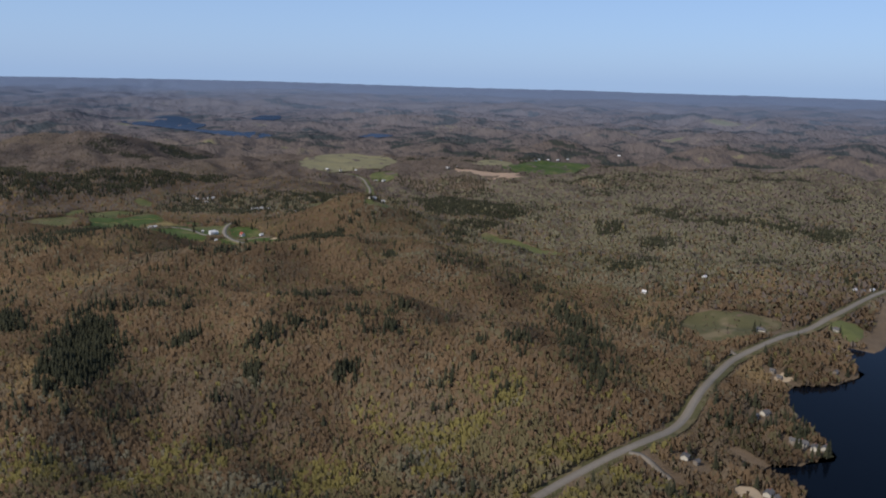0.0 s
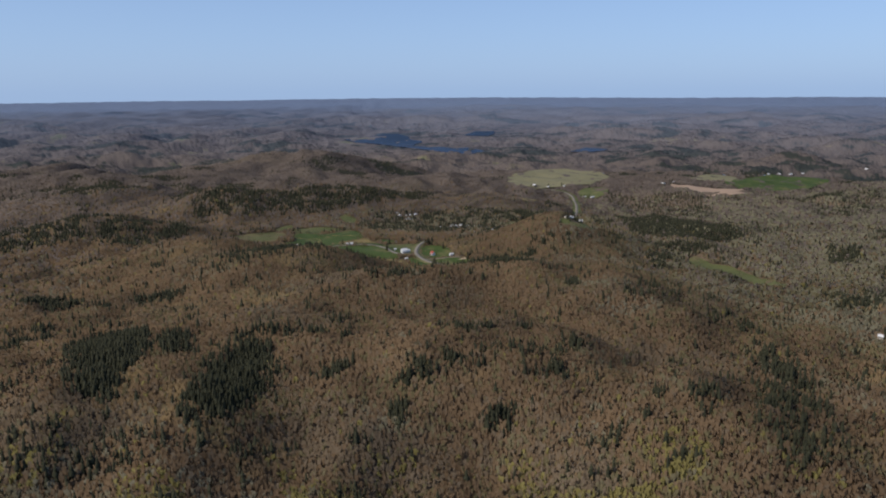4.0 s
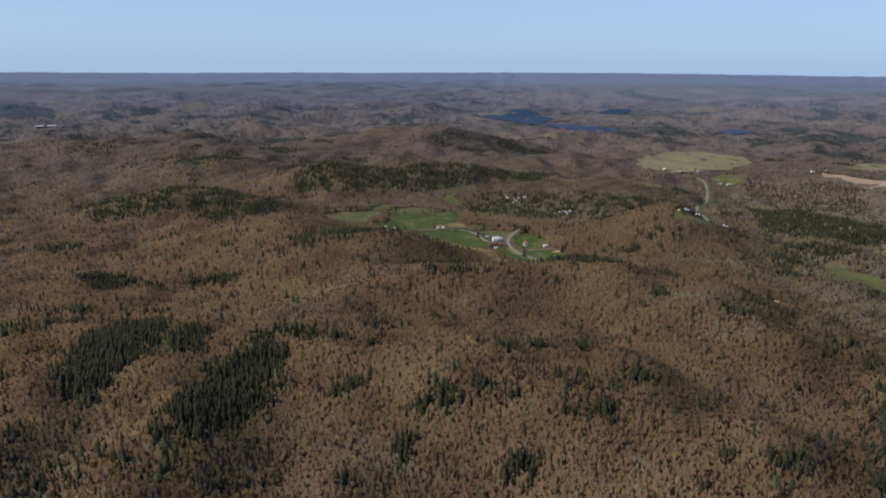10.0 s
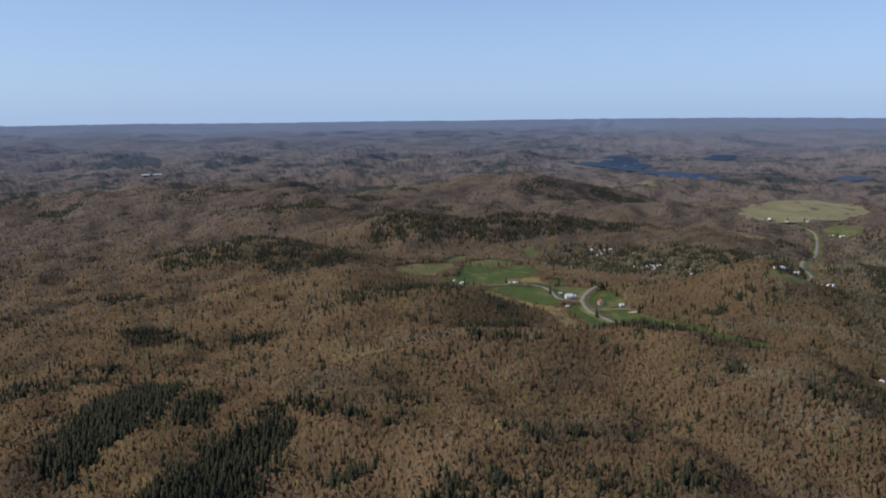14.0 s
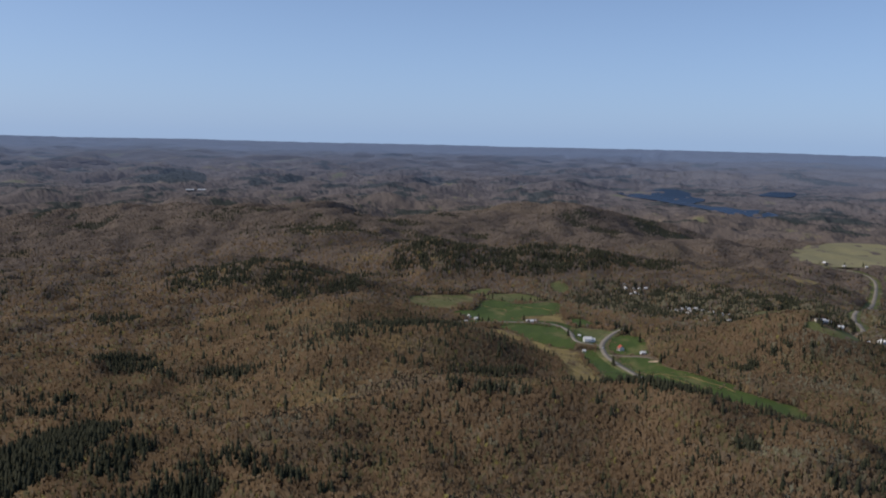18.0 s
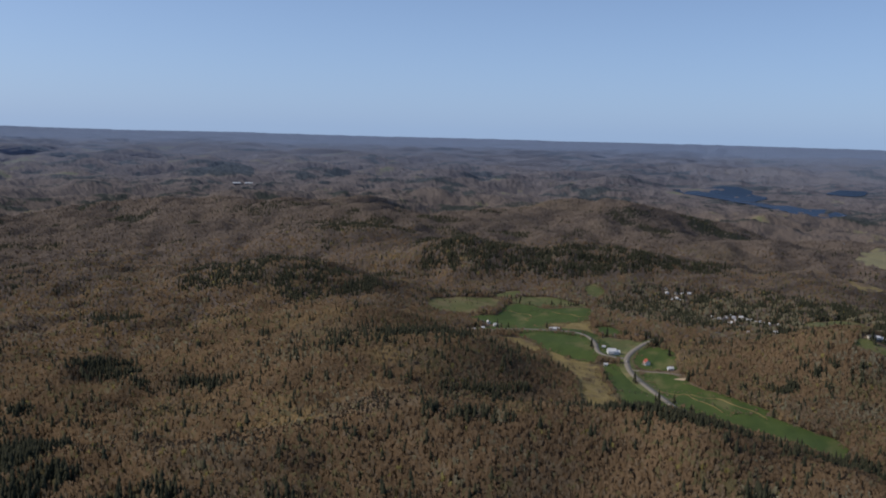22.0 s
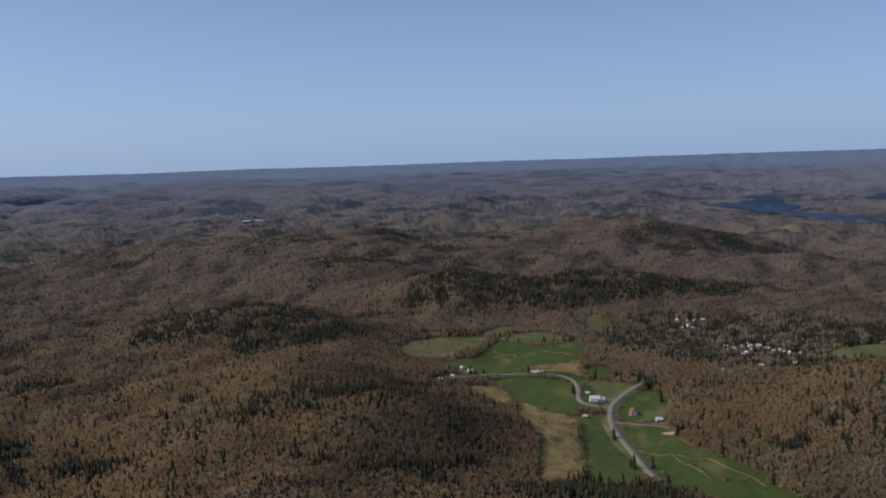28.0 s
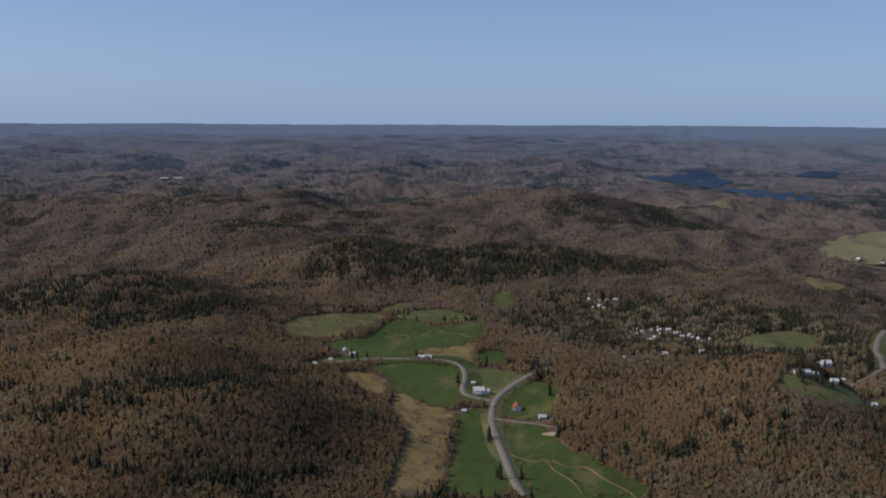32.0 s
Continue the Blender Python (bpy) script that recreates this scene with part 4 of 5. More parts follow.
def plant():
    """The woods: close, middle and far, by kind."""
    wood = {"sage": [], "yellow": [], "brown": [], "grey": [], "olive": [], "spruce": [], "stem": [], "far": []}
    for step, near, far, size, salt, sides, spray in ((3.2, 0, 950, 8.0, 1, 7, 2), (4.8, 950, 1850, 8.4, 2, 6, 1), (8.0, 1850, 4200, 8.6, 3, 6, 0), (16.0, 5000, 2000000, 9.5, 4, 5, 1)):
        x, y, bx, by = scatter(step, near, far, salt)
        rs = np.random.RandomState(100 + salt)
        if salt < 3:
            half = rs.uniform(0, 1, len(bx)) < 0.5
            for key, m in (("olive", half), ("grey", ~half)):
                wood[key].append(crowns(bx[m], by[m], 2.6, rs, 4, 0.4, 1))
        u = rs.uniform(0, 1, len(x))
        sp = u < spruce_share(x, y)
        ol = ~sp & (rs.uniform(0, 1, len(x)) < olive_share(x, y))
        gr = ~sp & ~ol & (rs.uniform(0, 1, len(x)) < 0.10 + 0.75 * np.clip(waves(x, y, 240, 41) - 0.15, 0, 1))
        sage = ~sp & (rs.uniform(0, 1, len(x)) < 0.55 * np.clip((x - 520 - 0.1 * (y - 900)) / 300 + 0.5 * waves(x, y, 300, 45) + 0.4 * waves(x, y, 110, 46), 0, 1) * np.clip((y - 820) / 200, 0, 1) * np.clip((2900 - y) / 400, 0, 1))
        sage |= ~sp & (rs.uniform(0, 1, len(x)) < 0.55 * np.clip(1.3 - np.hypot((x - 380) / 330, (y - 2080) / 200), 0, 1))
        ye = ~sp & (rs.uniform(0, 1, len(x)) < 0.008 + 0.05 * np.clip(waves(x, y, 60, 43) - 0.6, 0, 1) + 0.7 * np.clip((690 - y) / 120, 0, 1) * np.clip((430 - x) / 120, 0, 1) * np.clip(1.8 * waves(x, y, 120, 42) + 0.05, 0, 1))
        ye &= ~sage
        ol, gr = ol & ~ye & ~sage, gr & ~ye & ~sage
        br = ~sp & ~ol & ~gr & ~ye & ~sage
        wide = (0.26, 0.38, 0.6, 0.8)[salt - 1]
        # with distance, more hardwoods take the colour that has haze painted in
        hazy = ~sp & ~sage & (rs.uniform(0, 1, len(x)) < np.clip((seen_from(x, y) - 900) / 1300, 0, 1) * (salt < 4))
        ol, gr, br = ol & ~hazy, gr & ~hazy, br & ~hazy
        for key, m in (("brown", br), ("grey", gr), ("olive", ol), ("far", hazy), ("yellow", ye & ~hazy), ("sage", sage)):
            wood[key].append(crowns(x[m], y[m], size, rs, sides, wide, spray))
        if salt == 1:
            wood["stem"].append(stems(x[~sp][::4], y[~sp][::4], size * 1.25, rs))
        wood["spruce"].append(spires(x[sp], y[sp], size * (1.7, 1.5, 1.15, 1.15)[salt - 1], rs, (3, 2, 1, 1)[salt - 1], (5, 5, 5, 5)[salt - 1]))
    # the country beside and behind the flight's line, thinly
    rs = np.random.RandomState(105)
    gx, gy = np.meshgrid(np.arange(-3100, 3500, 25.0), np.arange(-3100, 3600, 25.0))
    x, y = (g.ravel() + rs.uniform(-12, 12, g.size) for g in (gx, gy))
    az = np.degrees(np.arctan2(x - 250, y - 250))
    ok = ((az < -55) | (az > 54) | (y < 300)) & (np.hypot(x - CENTRE[0], y - CENTRE[1]) < 3250) & ~inside(x, y, LAKE) & (seen_from(x, y) > 100000)
    x, y = x[ok], y[ok]
    sp = rs.uniform(0, 1, len(x)) < spruce_share(x, y) * 2
    wood["brown"].append(crowns(x[~sp], y[~sp], 10.0, rs, 5, 1.0, 0))
    wood["spruce"].append(spires(x[sp], y[sp], 16.0, rs, 1, 5))
    # tussocks and low brush on the rough grass
    rs = np.random.RandomState(77)
    for ring, material, label in MEADOWS:
        if material is GRASS:
            continue
        q = np.array(ring, float)
        n = int(np.ptp(q[:, 0]) * np.ptp(q[:, 1]) / (14.0 if material is STRAW else 26.0))
        bx, by = rs.uniform(q[:, 0].min(), q[:, 0].max(), n), rs.uniform(q[:, 1].min(), q[:, 1].max(), n)
        ok = inside(bx, by, ring) & (waves(bx, by, 38, 71) > -0.1)
        for line, width, *_ in ROADS:
            ok &= edge_distance(bx, by, line, False) > width / 2 + 2
        for hx, hy, *_ in HOUSES:
            ok &= np.hypot(bx - hx, by - hy) > 9
        bx, by = bx[ok], by[ok]
        tall = waves(bx, by, 55, 72) > 0.75
        wood["yellow" if material is STRAW else "olive"].append(crowns(bx[~tall], by[~tall], 1.1, rs, 4, 0.9, 0))
        wood["grey"].append(crowns(bx[tall], by[tall], 2.8, rs, 4, 0.4, 2))
    # brush and dry grass along the edges of the fields
    for ring, material, label in MEADOWS:
        line = rounded(ring, True, 1)
        for (ax, ay), (bx, by) in zip(line, line[1:] + line[:1]):
            n = max(2, int(math.hypot(bx - ax, by - ay) * 0.75))
            u = rs.uniform(0, 1, n)
            ex, ey = ax + (bx - ax) * u + rs.normal(0, 4.5, n), ay + (by - ay) * u + rs.normal(0, 4.5, n)
            ok = waves(ex, ey, 30, 81) > -0.15
            for path, width, *_ in ROADS:
                ok &= edge_distance(ex, ey, path, False) > width / 2 + 2.5
            for hx, hy, *_ in HOUSES:
                ok &= np.hypot(ex - hx, ey - hy) > 9
            ex, ey = ex[ok], ey[ok]
            k = rs.uniform(0, 1, len(ex))
            for key, m, size in (("yellow", k < 0.45, 1.2), ("grey", (k >= 0.45) & (k < 0.75), 2.6), ("olive", (k >= 0.75) & (k < 0.95), 2.2), ("brown", k >= 0.95, 4.5)):
                if m.any():
                    wood[key].append(crowns(ex[m], ey[m], size, rs, 4, 0.55, 2))
    for key, material, label in (("brown", BROWN, "leafless reddish-brown hardwood forest covering the hills"), ("grey", GREYISH, "leafless grey hardwoods scattered through the forest"), ("olive", OLIVE, "hardwoods with first yellow-green leaves on low ground"), ("yellow", YELLOW, "young yellow-green poplars scattered in the woods"), ("sage", SAGE, "pale grey-green budding poplars in the valley"), ("spruce", NEEDLES, "dark green spruce and fir stands among bare woods"), ("stem", BARK, "pale thin tree trunks under the bare crowns"), ("far", HAZE_TINTED_WOODS, "distant woods on the far hills, greyed with painted haze")):
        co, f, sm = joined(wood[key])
        nor = None
        if key in ("brown", "grey", "olive", "yellow", "far", "sage"):
            # a bare crown takes light like the slope it stands on
            a, b, c = co[f[:, 0]], co[f[:, 1]], co[f[:, 2]]
            g = np.cross(b - a, c - a)
            g /= np.linalg.norm(g, axis=1)[:, None] + 1e-9
            own = np.zeros_like(co)
            for i in range(3):
                for k in range(3):
                    own[:, k] += np.bincount(f[:, i], g[:, k], len(co))
            own /= np.linalg.norm(own, axis=1)[:, None] + 1e-9
            gx = (slope_z(co[:, 0] + 12, co[:, 1]) - slope_z(co[:, 0] - 12, co[:, 1])) / 24
            gy = (slope_z(co[:, 0], co[:, 1] + 12) - slope_z(co[:, 0], co[:, 1] - 12)) / 24
            nor = (0.15 if key == "far" else 0.25) * own + np.stack([-1.5 * gx, -1.5 * gy, np.ones(len(co))], 1)
            nor /= np.linalg.norm(nor, axis=1)[:, None]
        tagged(new("woods", raw_mesh("woods", co, f, material, sm, nor)), label, "forest", kind="stuff")


plant()

# ---- buildings ----
def part(name, bm, material, parent, label=""):
    """Links a bmesh as one mesh object under a thing or a part."""
    bm.normal_update()
    me = bpy.data.meshes.new(name)
    bm.to_mesh(me)
    bm.free()
    me.materials.append(material)
    ob = new(name, me)
    ob.parent = parent
    return tagged(ob, label)


def box(x0, y0, z0, x1, y1, z1, bm=None):
    bm = bm or bmesh.new()
    m = Matrix.Translation(((x0 + x1) / 2, (y0 + y1) / 2, (z0 + z1) / 2)) @ Matrix.Diagonal((x1 - x0, y1 - y0, z1 - z0, 1))
    bmesh.ops.create_cube(bm, size=1.0, matrix=m)
    return bm


def gabled(w, d, h, rise, x=0.0):
    """Walls with a gable at each end, as a closed body; the ridge runs along x."""
    bm = bmesh.new()
    ends = []
    for sx in (-w / 2, w / 2):
        ends.append([bm.verts.new((x + sx, py, pz)) for py, pz in ((-d / 2, 0), (d / 2, 0), (d / 2, h), (0, h + rise), (-d / 2, h))])
    bm.faces.new(ends[0][::-1]), bm.faces.new(ends[1])
    for i in range(5):
        bm.faces.new((ends[0][i], ends[0][(i + 1) % 5], ends[1][(i + 1) % 5], ends[1][i]))
    return bm


def slope(w, d, h, rise, side, x=0.0, eave=0.5, thick=0.22):
    """One slab of a gable roof."""
    bm = bmesh.new()
    drop = rise / (d / 2) * eave
    ring = [(side * (d / 2 + eave), h - drop), (0, h + rise), (0, h + rise + thick), (side * (d / 2 + eave), h - drop + thick)]
    a = [bm.verts.new((x - w / 2 - eave, py, pz + 0.02)) for py, pz in ring]
    b = [bm.verts.new((x + w / 2 + eave, py, pz + 0.02)) for py, pz in ring]
    for i in range(4):
        bm.faces.new((a[i], a[(i + 1) % 4], b[(i + 1) % 4], b[i]))
    bm.faces.new(a[::-1]), bm.faces.new(b)
    bmesh.ops.recalc_face_normals(bm, faces=bm.faces[:])
    return bm


def window(parent, x, y, z, side, w=1.1, h=1.3):
    """A window in a long wall: its frame, and the pane in it."""
    fr = bmesh.new()
    for x0, x1, z0, z1 in ((-w / 2 - 0.1, -w / 2, -h / 2, h / 2), (w / 2, w / 2 + 0.1, -h / 2, h / 2), (-w / 2 - 0.1, w / 2 + 0.1, h / 2, h / 2 + 0.12), (-w / 2 - 0.15, w / 2 + 0.15, -h / 2 - 0.12, -h / 2)):
        box(x + x0, y - 0.03, z + z0, x + x1, y + 0.07 * side + 0.03, z + z1, fr)
    f = part("window", fr, WHITE, parent)
    part("pane", box(x - w / 2, y - 0.02, z - h / 2, x + w / 2, y + 0.02 + 0.012 * side, z + h / 2), PANE, f)


def building(name, w, d, h, rise, wall, roof, windows=3, door=1.0, chimney=True, annex=0.0, porch=False, bays=0):
    root = new(name)
    part("foundation", box(-w / 2 - 0.1, -d / 2 - 0.1, -2.5, w / 2 + 0.1, d / 2 + 0.1, 0.02), GRAVEL, root)
    part("wall", gabled(w, d, h, rise), wall, root)
    for s in (-1, 1):
        part("roof_slope", slope(w, d, h, rise, s), roof, root)
    part("ridge_cap", box(-w / 2 - 0.5, -0.18, h + rise + 0.16, w / 2 + 0.5, 0.18, h + rise + 0.32), roof, root)
    for s in (-1, 1):
        for i in range(windows):
            window(root, (i + 0.5) / windows * (w - 1.6) - (w - 1.6) / 2 + 0.3, s * d / 2, min(h - 1.0, 1.6), s)
    dr = part("door", box(-w / 2 + 0.5, -d / 2 - 0.07, 0.0, -w / 2 + 0.5 + door, -d / 2 + 0.02, min(2.05 if door < 2 else 3.0, h - 0.2)), BARNWOOD, root)
    part("handle", box(-w / 2 + 0.4 + door * 0.85, -d / 2 - 0.13, 0.95, -w / 2 + 0.5 + door * 0.85, -d / 2 - 0.07, 1.05), TIN, dr)
    if chimney:
        part("chimney", box(w * 0.18, -0.45, h + rise * 0.6, w * 0.18 + 0.8, 0.35, h + rise + 1.1), BRICK, root)
    if annex:
        part("annex_wall", gabled(annex, d * 0.7, h * 0.75, rise * 0.7, w / 2 + annex / 2 - 0.01), wall, root)
        for s in (-1, 1):
            part("annex_roof", slope(annex - 1.1, d * 0.7, h * 0.75, rise * 0.7, s, w / 2 + annex / 2 + 0.05), roof, root)
    if porch:
        part("porch_roof", box(-w * 0.35, -d / 2 - 2.3, 2.5, w * 0.25, -d / 2 - 0.01, 2.7), roof, root)
        for px in (-w * 0.33, -w * 0.05, w * 0.23):
            part("porch_post", box(px - 0.08, -d / 2 - 2.2, -0.3, px + 0.08, -d / 2 - 2.04, 2.5), WHITE, root)
        part("porch_floor", box(-w * 0.35, -d / 2 - 2.3, -0.4, w * 0.25, -d / 2 - 0.11, 0.1), BARNWOOD, root)
    for i in range(bays):
        px = -w / 2 + w * (i + 0.5) / bays
        part("vent", box(px - 0.4, -0.4, h + rise + 0.1, px + 0.4, 0.4, h + rise + 0.8), roof, root)
    return root


KINDS = {
    "farm": ((12, 8.5, 5.2, 3.2, WHITE, TIN, 4, 1.0, True, 6.0, True), "white two-storey farmhouse with a pale metal roof", "house"),
    "red": ((8, 7, 4.4, 3.4, WHITE, RED, 3, 1.0, True, 0.0, True), "white house with a steep red roof by the road", "house"),
    "cottage": ((7, 5.2, 2.5, 1.8, WHITE, TIN, 3, 1.0, True, 0.0, False), "small white house with a pale roof among trees", "house"),
    "grey": ((7, 5.6, 2.5, 1.9, CREAM, SHINGLE, 3, 1.0, True, 3.0, False), "cream cottage with a grey shingle roof", "house"),
    "barn": ((12, 7.5, 3.6, 3.0, BARNWOOD, TIN, 2, 3.0, False, 0.0, False, 2), "weathered wooden barn with a pale metal roof", "barn"),
    "long": ((17, 6.2, 2.8, 1.6, WHITE, TIN, 5, 2.4, False, 0.0, False, 3), "long low white barn with a metal roof", "barn"),
    "hut": ((5.0, 3.8, 2.4, 1.3, BARNWOOD, SHINGLE, 1, 1.2, False, 0.0, False), "small weathered hut with a dark shingle roof", "shed"),
    "shed": ((4.5, 3.4, 2.4, 1.2, WHITE, TIN, 1, 1.6, False, 0.0, False), "small white shed with a metal roof", "shed"),
}
models = {}
for n, (x, y, kind, yaw) in enumerate(HOUSES):
    if kind == "cottage" and (n % 3 == 1 or y < 700):
        kind = "grey"
    if kind == "shed" and y < 700:
        kind = "hut"
    zs = ground_z(np.array([x - 4, x + 4, x, x]), np.array([y, y, y - 4, y + 4]))
    m = pose(x, y, float(zs.max()) + 0.3, 0, 0, yaw)
    args, label, category = KINDS[kind]
    if kind not in models:
        name = {"farm": "farmhouse", "red": "house", "cottage": "house", "grey": "cottage", "barn": "barn", "long": "long_barn", "shed": "shed", "hut": "hut"}[kind]
        models[kind] = tagged(building(name, *args), label, category, "country buildings")
        models[kind].matrix_basis = m
    else:
        copy_thing(models[kind], m)


# ---- car at the junction ----
def car(x, y, yaw):
    root = new("car")
    bm = box(-2.1, -0.85, 0.35, 2.1, 0.85, 0.95)
    bmesh.ops.bevel(bm, geom=bm.edges[:], offset=0.12, segments=2, affect="EDGES")
    part("body", bm, CAR_PAINT, root)
    cab = bmesh.new()
    lo = [cab.verts.new(p) for p in ((-1.7, -0.78, 0.93), (1.0, -0.78, 0.93), (1.0, 0.78, 0.93), (-1.7, 0.78, 0.93))]
    hi = [cab.verts.new(p) for p in ((-1.3, -0.66, 1.45), (0.4, -0.66, 1.45), (0.4, 0.66, 1.45), (-1.3, 0.66, 1.45))]
    for i in range(4):
        cab.faces.new((lo[i], lo[(i + 1) % 4], hi[(i + 1) % 4], hi[i]))
    cab.faces.new(hi), cab.faces.new(lo[::-1])
    part("cabin_glass", cab, PANE, root, "dark tinted windows")
    part("roof_panel", box(-1.35, -0.68, 1.45, 0.45, 0.68, 1.5), CAR_PAINT, root)
    for wx in (-1.3, 1.35):
        for wy in (-0.86, 0.86):
            t = bmesh.new()
            bmesh.ops.create_cone(t, cap_ends=True, segments=14, radius1=0.33, radius2=0.33, depth=0.2, matrix=pose(wx, wy, 0.33, 90))
            wheel = part("wheel", t, RUBBER, root)
            t = bmesh.new()
            bmesh.ops.create_cone(t, cap_ends=True, segments=10, radius1=0.19, radius2=0.19, depth=0.22, matrix=pose(wx, wy, 0.33, 90))
            part("rim", t, TIN, wheel)
    for ly in (-0.6, 0.6):
        part("headlight", box(2.04, ly - 0.18, 0.62, 2.12, ly + 0.18, 0.76), PANE, root)
    root.matrix_basis = pose(x, y, float(ground_z(x, y)) + 1.1, 0, 0, yaw)
    return tagged(root, "white car on the grey asphalt road", "car")


car(209, 1600, 75)


# ---- single trees and bushes ----
def spruce(h, seed):
    rs = random.Random(seed)
    root = new("spruce_tree")
    bm = bmesh.new()
    bmesh.ops.create_cone(bm, cap_ends=True, segments=7, radius1=h * 0.02, radius2=h * 0.004, depth=h * 0.95, matrix=pose(0, 0, h * 0.45))
    part("trunk", bm, BARK, root)
    bm = bmesh.new()
    for t in range(9):
        z0, z1 = h * (0.08 + 0.098 * t), h * min(1.02, 0.08 + 0.098 * t + 0.2)
        r = h * 0.19 * (1 - t / 9.6)
        tip = bm.verts.new((0, 0, z1))
        n = 11
        ring = []
        for i in range(n):
            a, k = 6.283 * (i + 0.5 * (t % 2)) / n + rs.uniform(-0.15, 0.15), rs.uniform(0.65, 1.2) * (1.15 if i % 2 else 0.7)
            ring.append(bm.verts.new((r * k * math.cos(a), r * k * math.sin(a), z0 + rs.uniform(-0.02, 0.03) * h)))
        for i in range(n):
            bm.faces.new((ring[i], ring[(i + 1) % n], tip))
    part("crown", bm, NEEDLES, root)
    return tagged(root, "dark green pointed spruce standing by itself", "tree", "single spruces")


def bush(h, seed, material, label):
    rs = random.Random(seed)
    root = new("bush")
    bm = bmesh.new()
    for i in range(4):
        a = rs.uniform(0, 6.283)
        bmesh.ops.create_cone(bm, cap_ends=False, segments=4, radius1=0.08, radius2=0.03, depth=h * 0.6, matrix=pose(0.2 * math.cos(a), 0.2 * math.sin(a), h * 0.28, rs.uniform(-14, 14), rs.uniform(-14, 14)))
    part("stem", bm, BARK, root)
    bm = bmesh.new()
    for i in range(70):
        a, r, z = rs.uniform(0, 6.283), h * 0.45 * math.sqrt(rs.random()), h * rs.uniform(0.2, 1.0)
        r *= math.sqrt(max(0.05, 1 - (z / h - 0.5) ** 2 * 3))
        c, s = Vector((r * math.cos(a), r * math.sin(a), z)), h * rs.uniform(0.06, 0.15)
        bm.faces.new([bm.verts.new(c + Vector((rs.uniform(-s, s), rs.uniform(-s, s), rs.uniform(-s, s)))) for _ in range(3)])
    part("crown", bm, material, root)
    return tagged(root, label, "bush", "field bushes")


SPRUCES = [spruce(13, 1), spruce(10, 2), spruce(16, 3)]
BUSHES = [bush(4.0, 4, GREYISH, "leafless grey bush in the meadow"), bush(3.2, 5, OLIVE, "budding olive bush at the field edge"), bush(3.0, 6, NEEDLES, "dark low juniper bush in the meadow")]
rs = random.Random(12)


def set_down(models, x, y, used=set()):
    """Puts the model itself down first, then copies of it."""
    if inside(np.array([x]), np.array([y]), LAKE)[0]:
        return
    k = rs.randrange(len(models))
    m = pose(x, y, float(ground_z(x, y)) + 0.3, 0, 0, rs.uniform(0, 360))
    if models[k].name in used:
        copy_thing(models[k], m)
    else:
        used.add(models[k].name)
        models[k].matrix_basis = m


# by the road, round the houses, and standing out of the hardwood on the near hill
for x, y in ((232, 1499), (230, 1506), (229, 1512), (246, 1690), (236, 1694), (262, 1640), (285, 1590), (-8, 1700), (-2, 1704), (6, 1716), (62, 1748), (300, 1600), (150, 1655), (160, 1742)):
    set_down(SPRUCES, x, y)
for hx, hy, *_ in HOUSES_B + HOUSES_C:
    for _ in range(2):
        a, r = rs.uniform(0, 6.283), rs.uniform(9, 16)
        set_down(SPRUCES, hx + r * math.cos(a), hy + r * math.sin(a))
for cx, cy, cr in CLUMPS:
    for _ in range(3):
        set_down(SPRUCES, cx + rs.gauss(0, cr * 0.7), cy + rs.gauss(0, cr * 0.7))
# dark trees that line the north side of the hay meadow, and scrub in the rough pasture
for _ in range(40):
    u = rs.random()
    set_down([SPRUCES[1], BUSHES[2], BUSHES[2]], -60 + 165 * u + rs.gauss(0, 4), 1975 + 45 * u + rs.gauss(0, 7))
for _ in range(26):
    set_down(BUSHES, rs.uniform(-170, -75), rs.uniform(1790, 1950))
for _ in range(24):
    set_down(BUSHES, rs.uniform(625, 755), rs.uniform(690, 780))
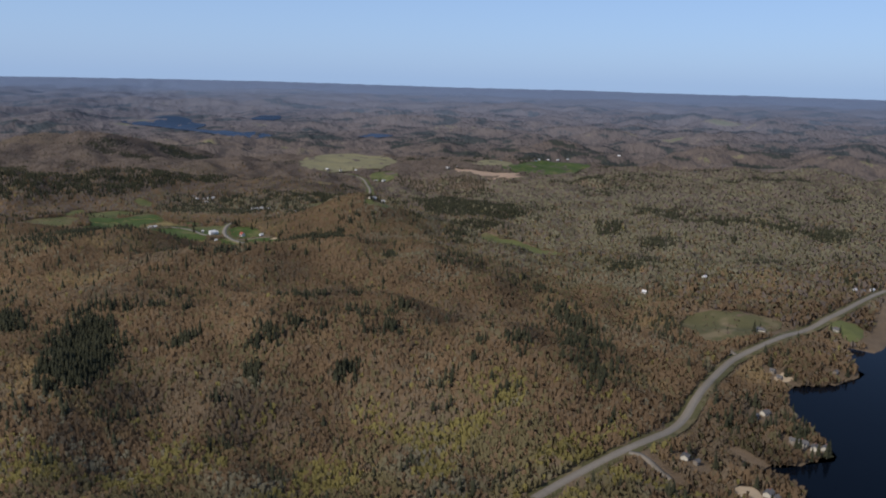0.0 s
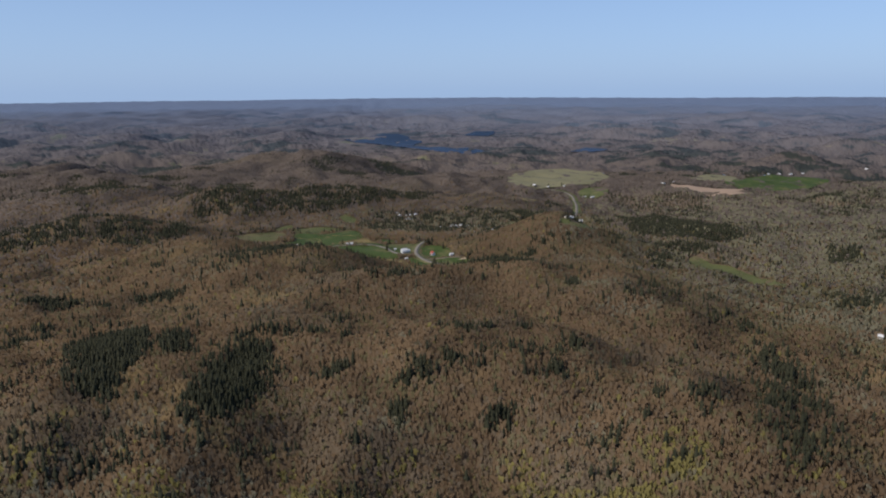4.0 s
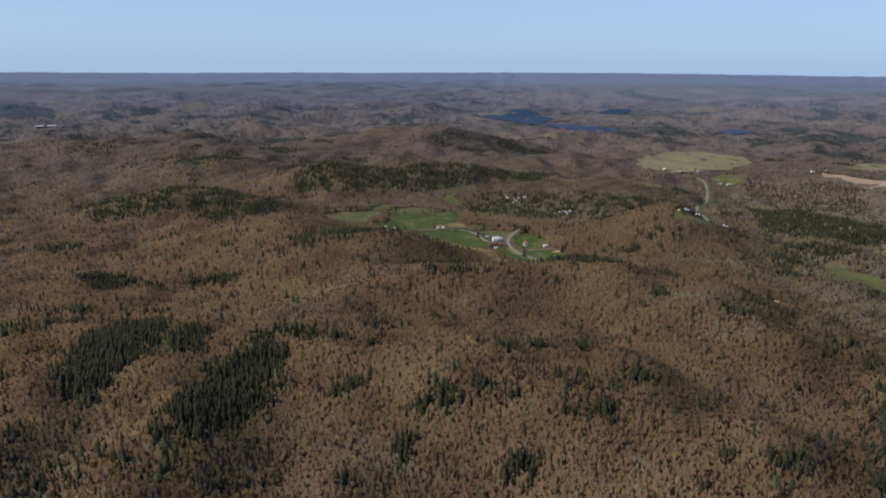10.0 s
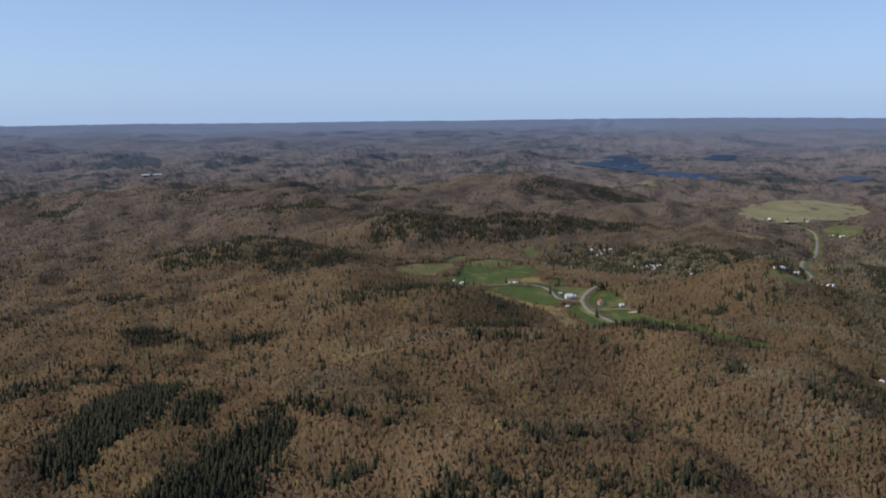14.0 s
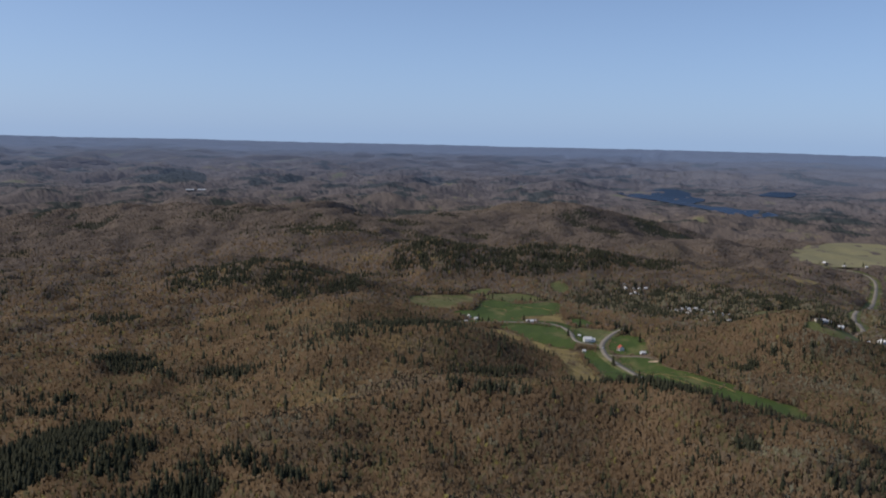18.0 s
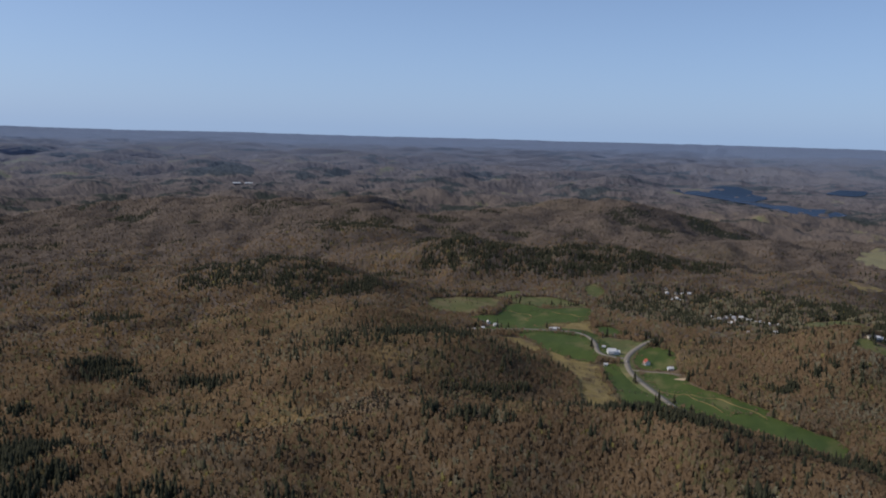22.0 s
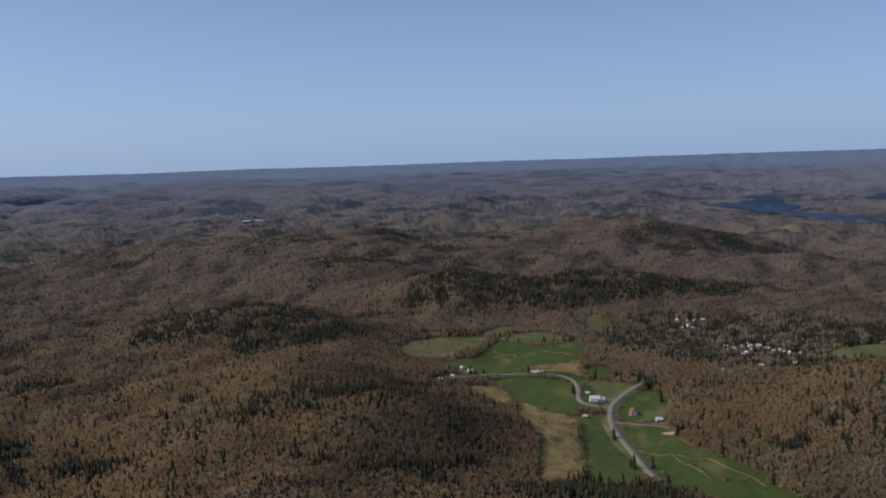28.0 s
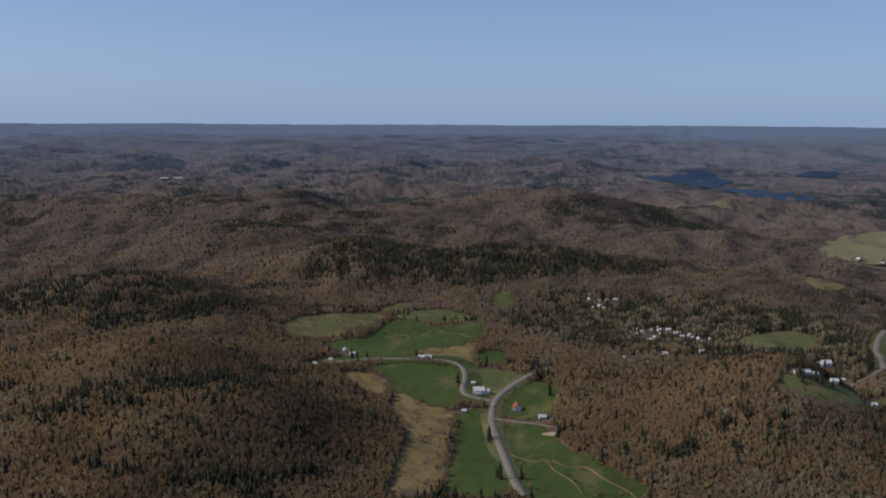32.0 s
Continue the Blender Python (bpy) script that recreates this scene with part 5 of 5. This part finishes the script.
# hedge lines and bushes in the meadows
HEDGES = [[(-60, 1960), (20, 1950), (70, 2010), (110, 2015)], [(60, 2060), (100, 2080)], [(-110, 1990), (-40, 2000)], [(212, 1437), (258, 1440)], [(190, 1540), (212, 1430), (236, 1350)], [(150, 1700), (168, 1640)], [(380, 1395), (330, 1420), (305, 1440)], [(0, 1900), (40, 1880)], [(215, 1640), (235, 1700)]]
for row, line in enumerate(HEDGES):
    for a, b in zip(line, line[1:]):
        n = int(math.hypot(b[0] - a[0], b[1] - a[1]) / 7) + 1
        for i in range(n):
            set_down([BUSHES[2], SPRUCES[1]] if row < 3 else BUSHES, a[0] + (b[0] - a[0]) * i / n + rs.gauss(0, 1.5), a[1] + (b[1] - a[1]) * i / n + rs.gauss(0, 1.5))
for _ in range(46):
    set_down(BUSHES, rs.uniform(125, 205), rs.uniform(1380, 1580))


# ---- lakeside: docks ----
def dock(x, y, yaw, n):
    root = new("dock")
    for i in range(n):
        part("plank", box(i * 0.32, -0.9, 0.5, i * 0.32 + 0.28, 0.9, 0.55), BARNWOOD, root)
    for s in (-0.75, 0.75):
        part("beam", box(-0.05, s - 0.06, 0.36, n * 0.32, s + 0.06, 0.5), BARNWOOD, root)
        for i in (1, n // 2, n - 1):
            part("post", box(i * 0.32 - 0.07, s - 0.19, -2.5, i * 0.32 + 0.07, s - 0.06, 0.75), BARNWOOD, root)
    root.matrix_basis = pose(x, y, LAKE_Z, 0, 0, yaw)
    return tagged(root, "weathered plank dock on the lake shore", "dock", "lake docks")


for x, y, yaw in DOCKS:
    dock(x, y, yaw, 26)

# ---- greenhouses far off ----
for i, (x, y) in enumerate(GREENHOUSES):
    root = new("greenhouse")
    hull, ends = bmesh.new(), []
    for sx in (-18, 18):
        ends.append([hull.verts.new((sx, 6 * math.cos(a), 4.6 * math.sin(a))) for a in np.linspace(0, math.pi, 9)])
    for j in range(8):
        hull.faces.new((ends[0][j], ends[0][j + 1], ends[1][j + 1], ends[1][j]))
    hull.faces.new(ends[0][::-1]), hull.faces.new(ends[1])
    bmesh.ops.recalc_face_normals(hull, faces=hull.faces[:])
    part("cover", hull, WHITE, root)
    for sx in (-18.1, -9, 0, 9, 18.1):
        rib = bmesh.new()
        for a in np.linspace(0.1, math.pi - 0.1, 8):
            box(sx - 0.15, 6.1 * math.cos(a) - 0.4, 4.7 * math.sin(a) - 0.3, sx + 0.15, 6.1 * math.cos(a) + 0.4, 4.7 * math.sin(a) + 0.3, rib)
        part("hoop", rib, TIN, root)
    root.matrix_basis = pose(x, y, float(ground_z(x, y)) + 3.0, 0, 0, 35)
    tagged(root, "long white greenhouse tunnel in distant fields", "greenhouse", "greenhouses")
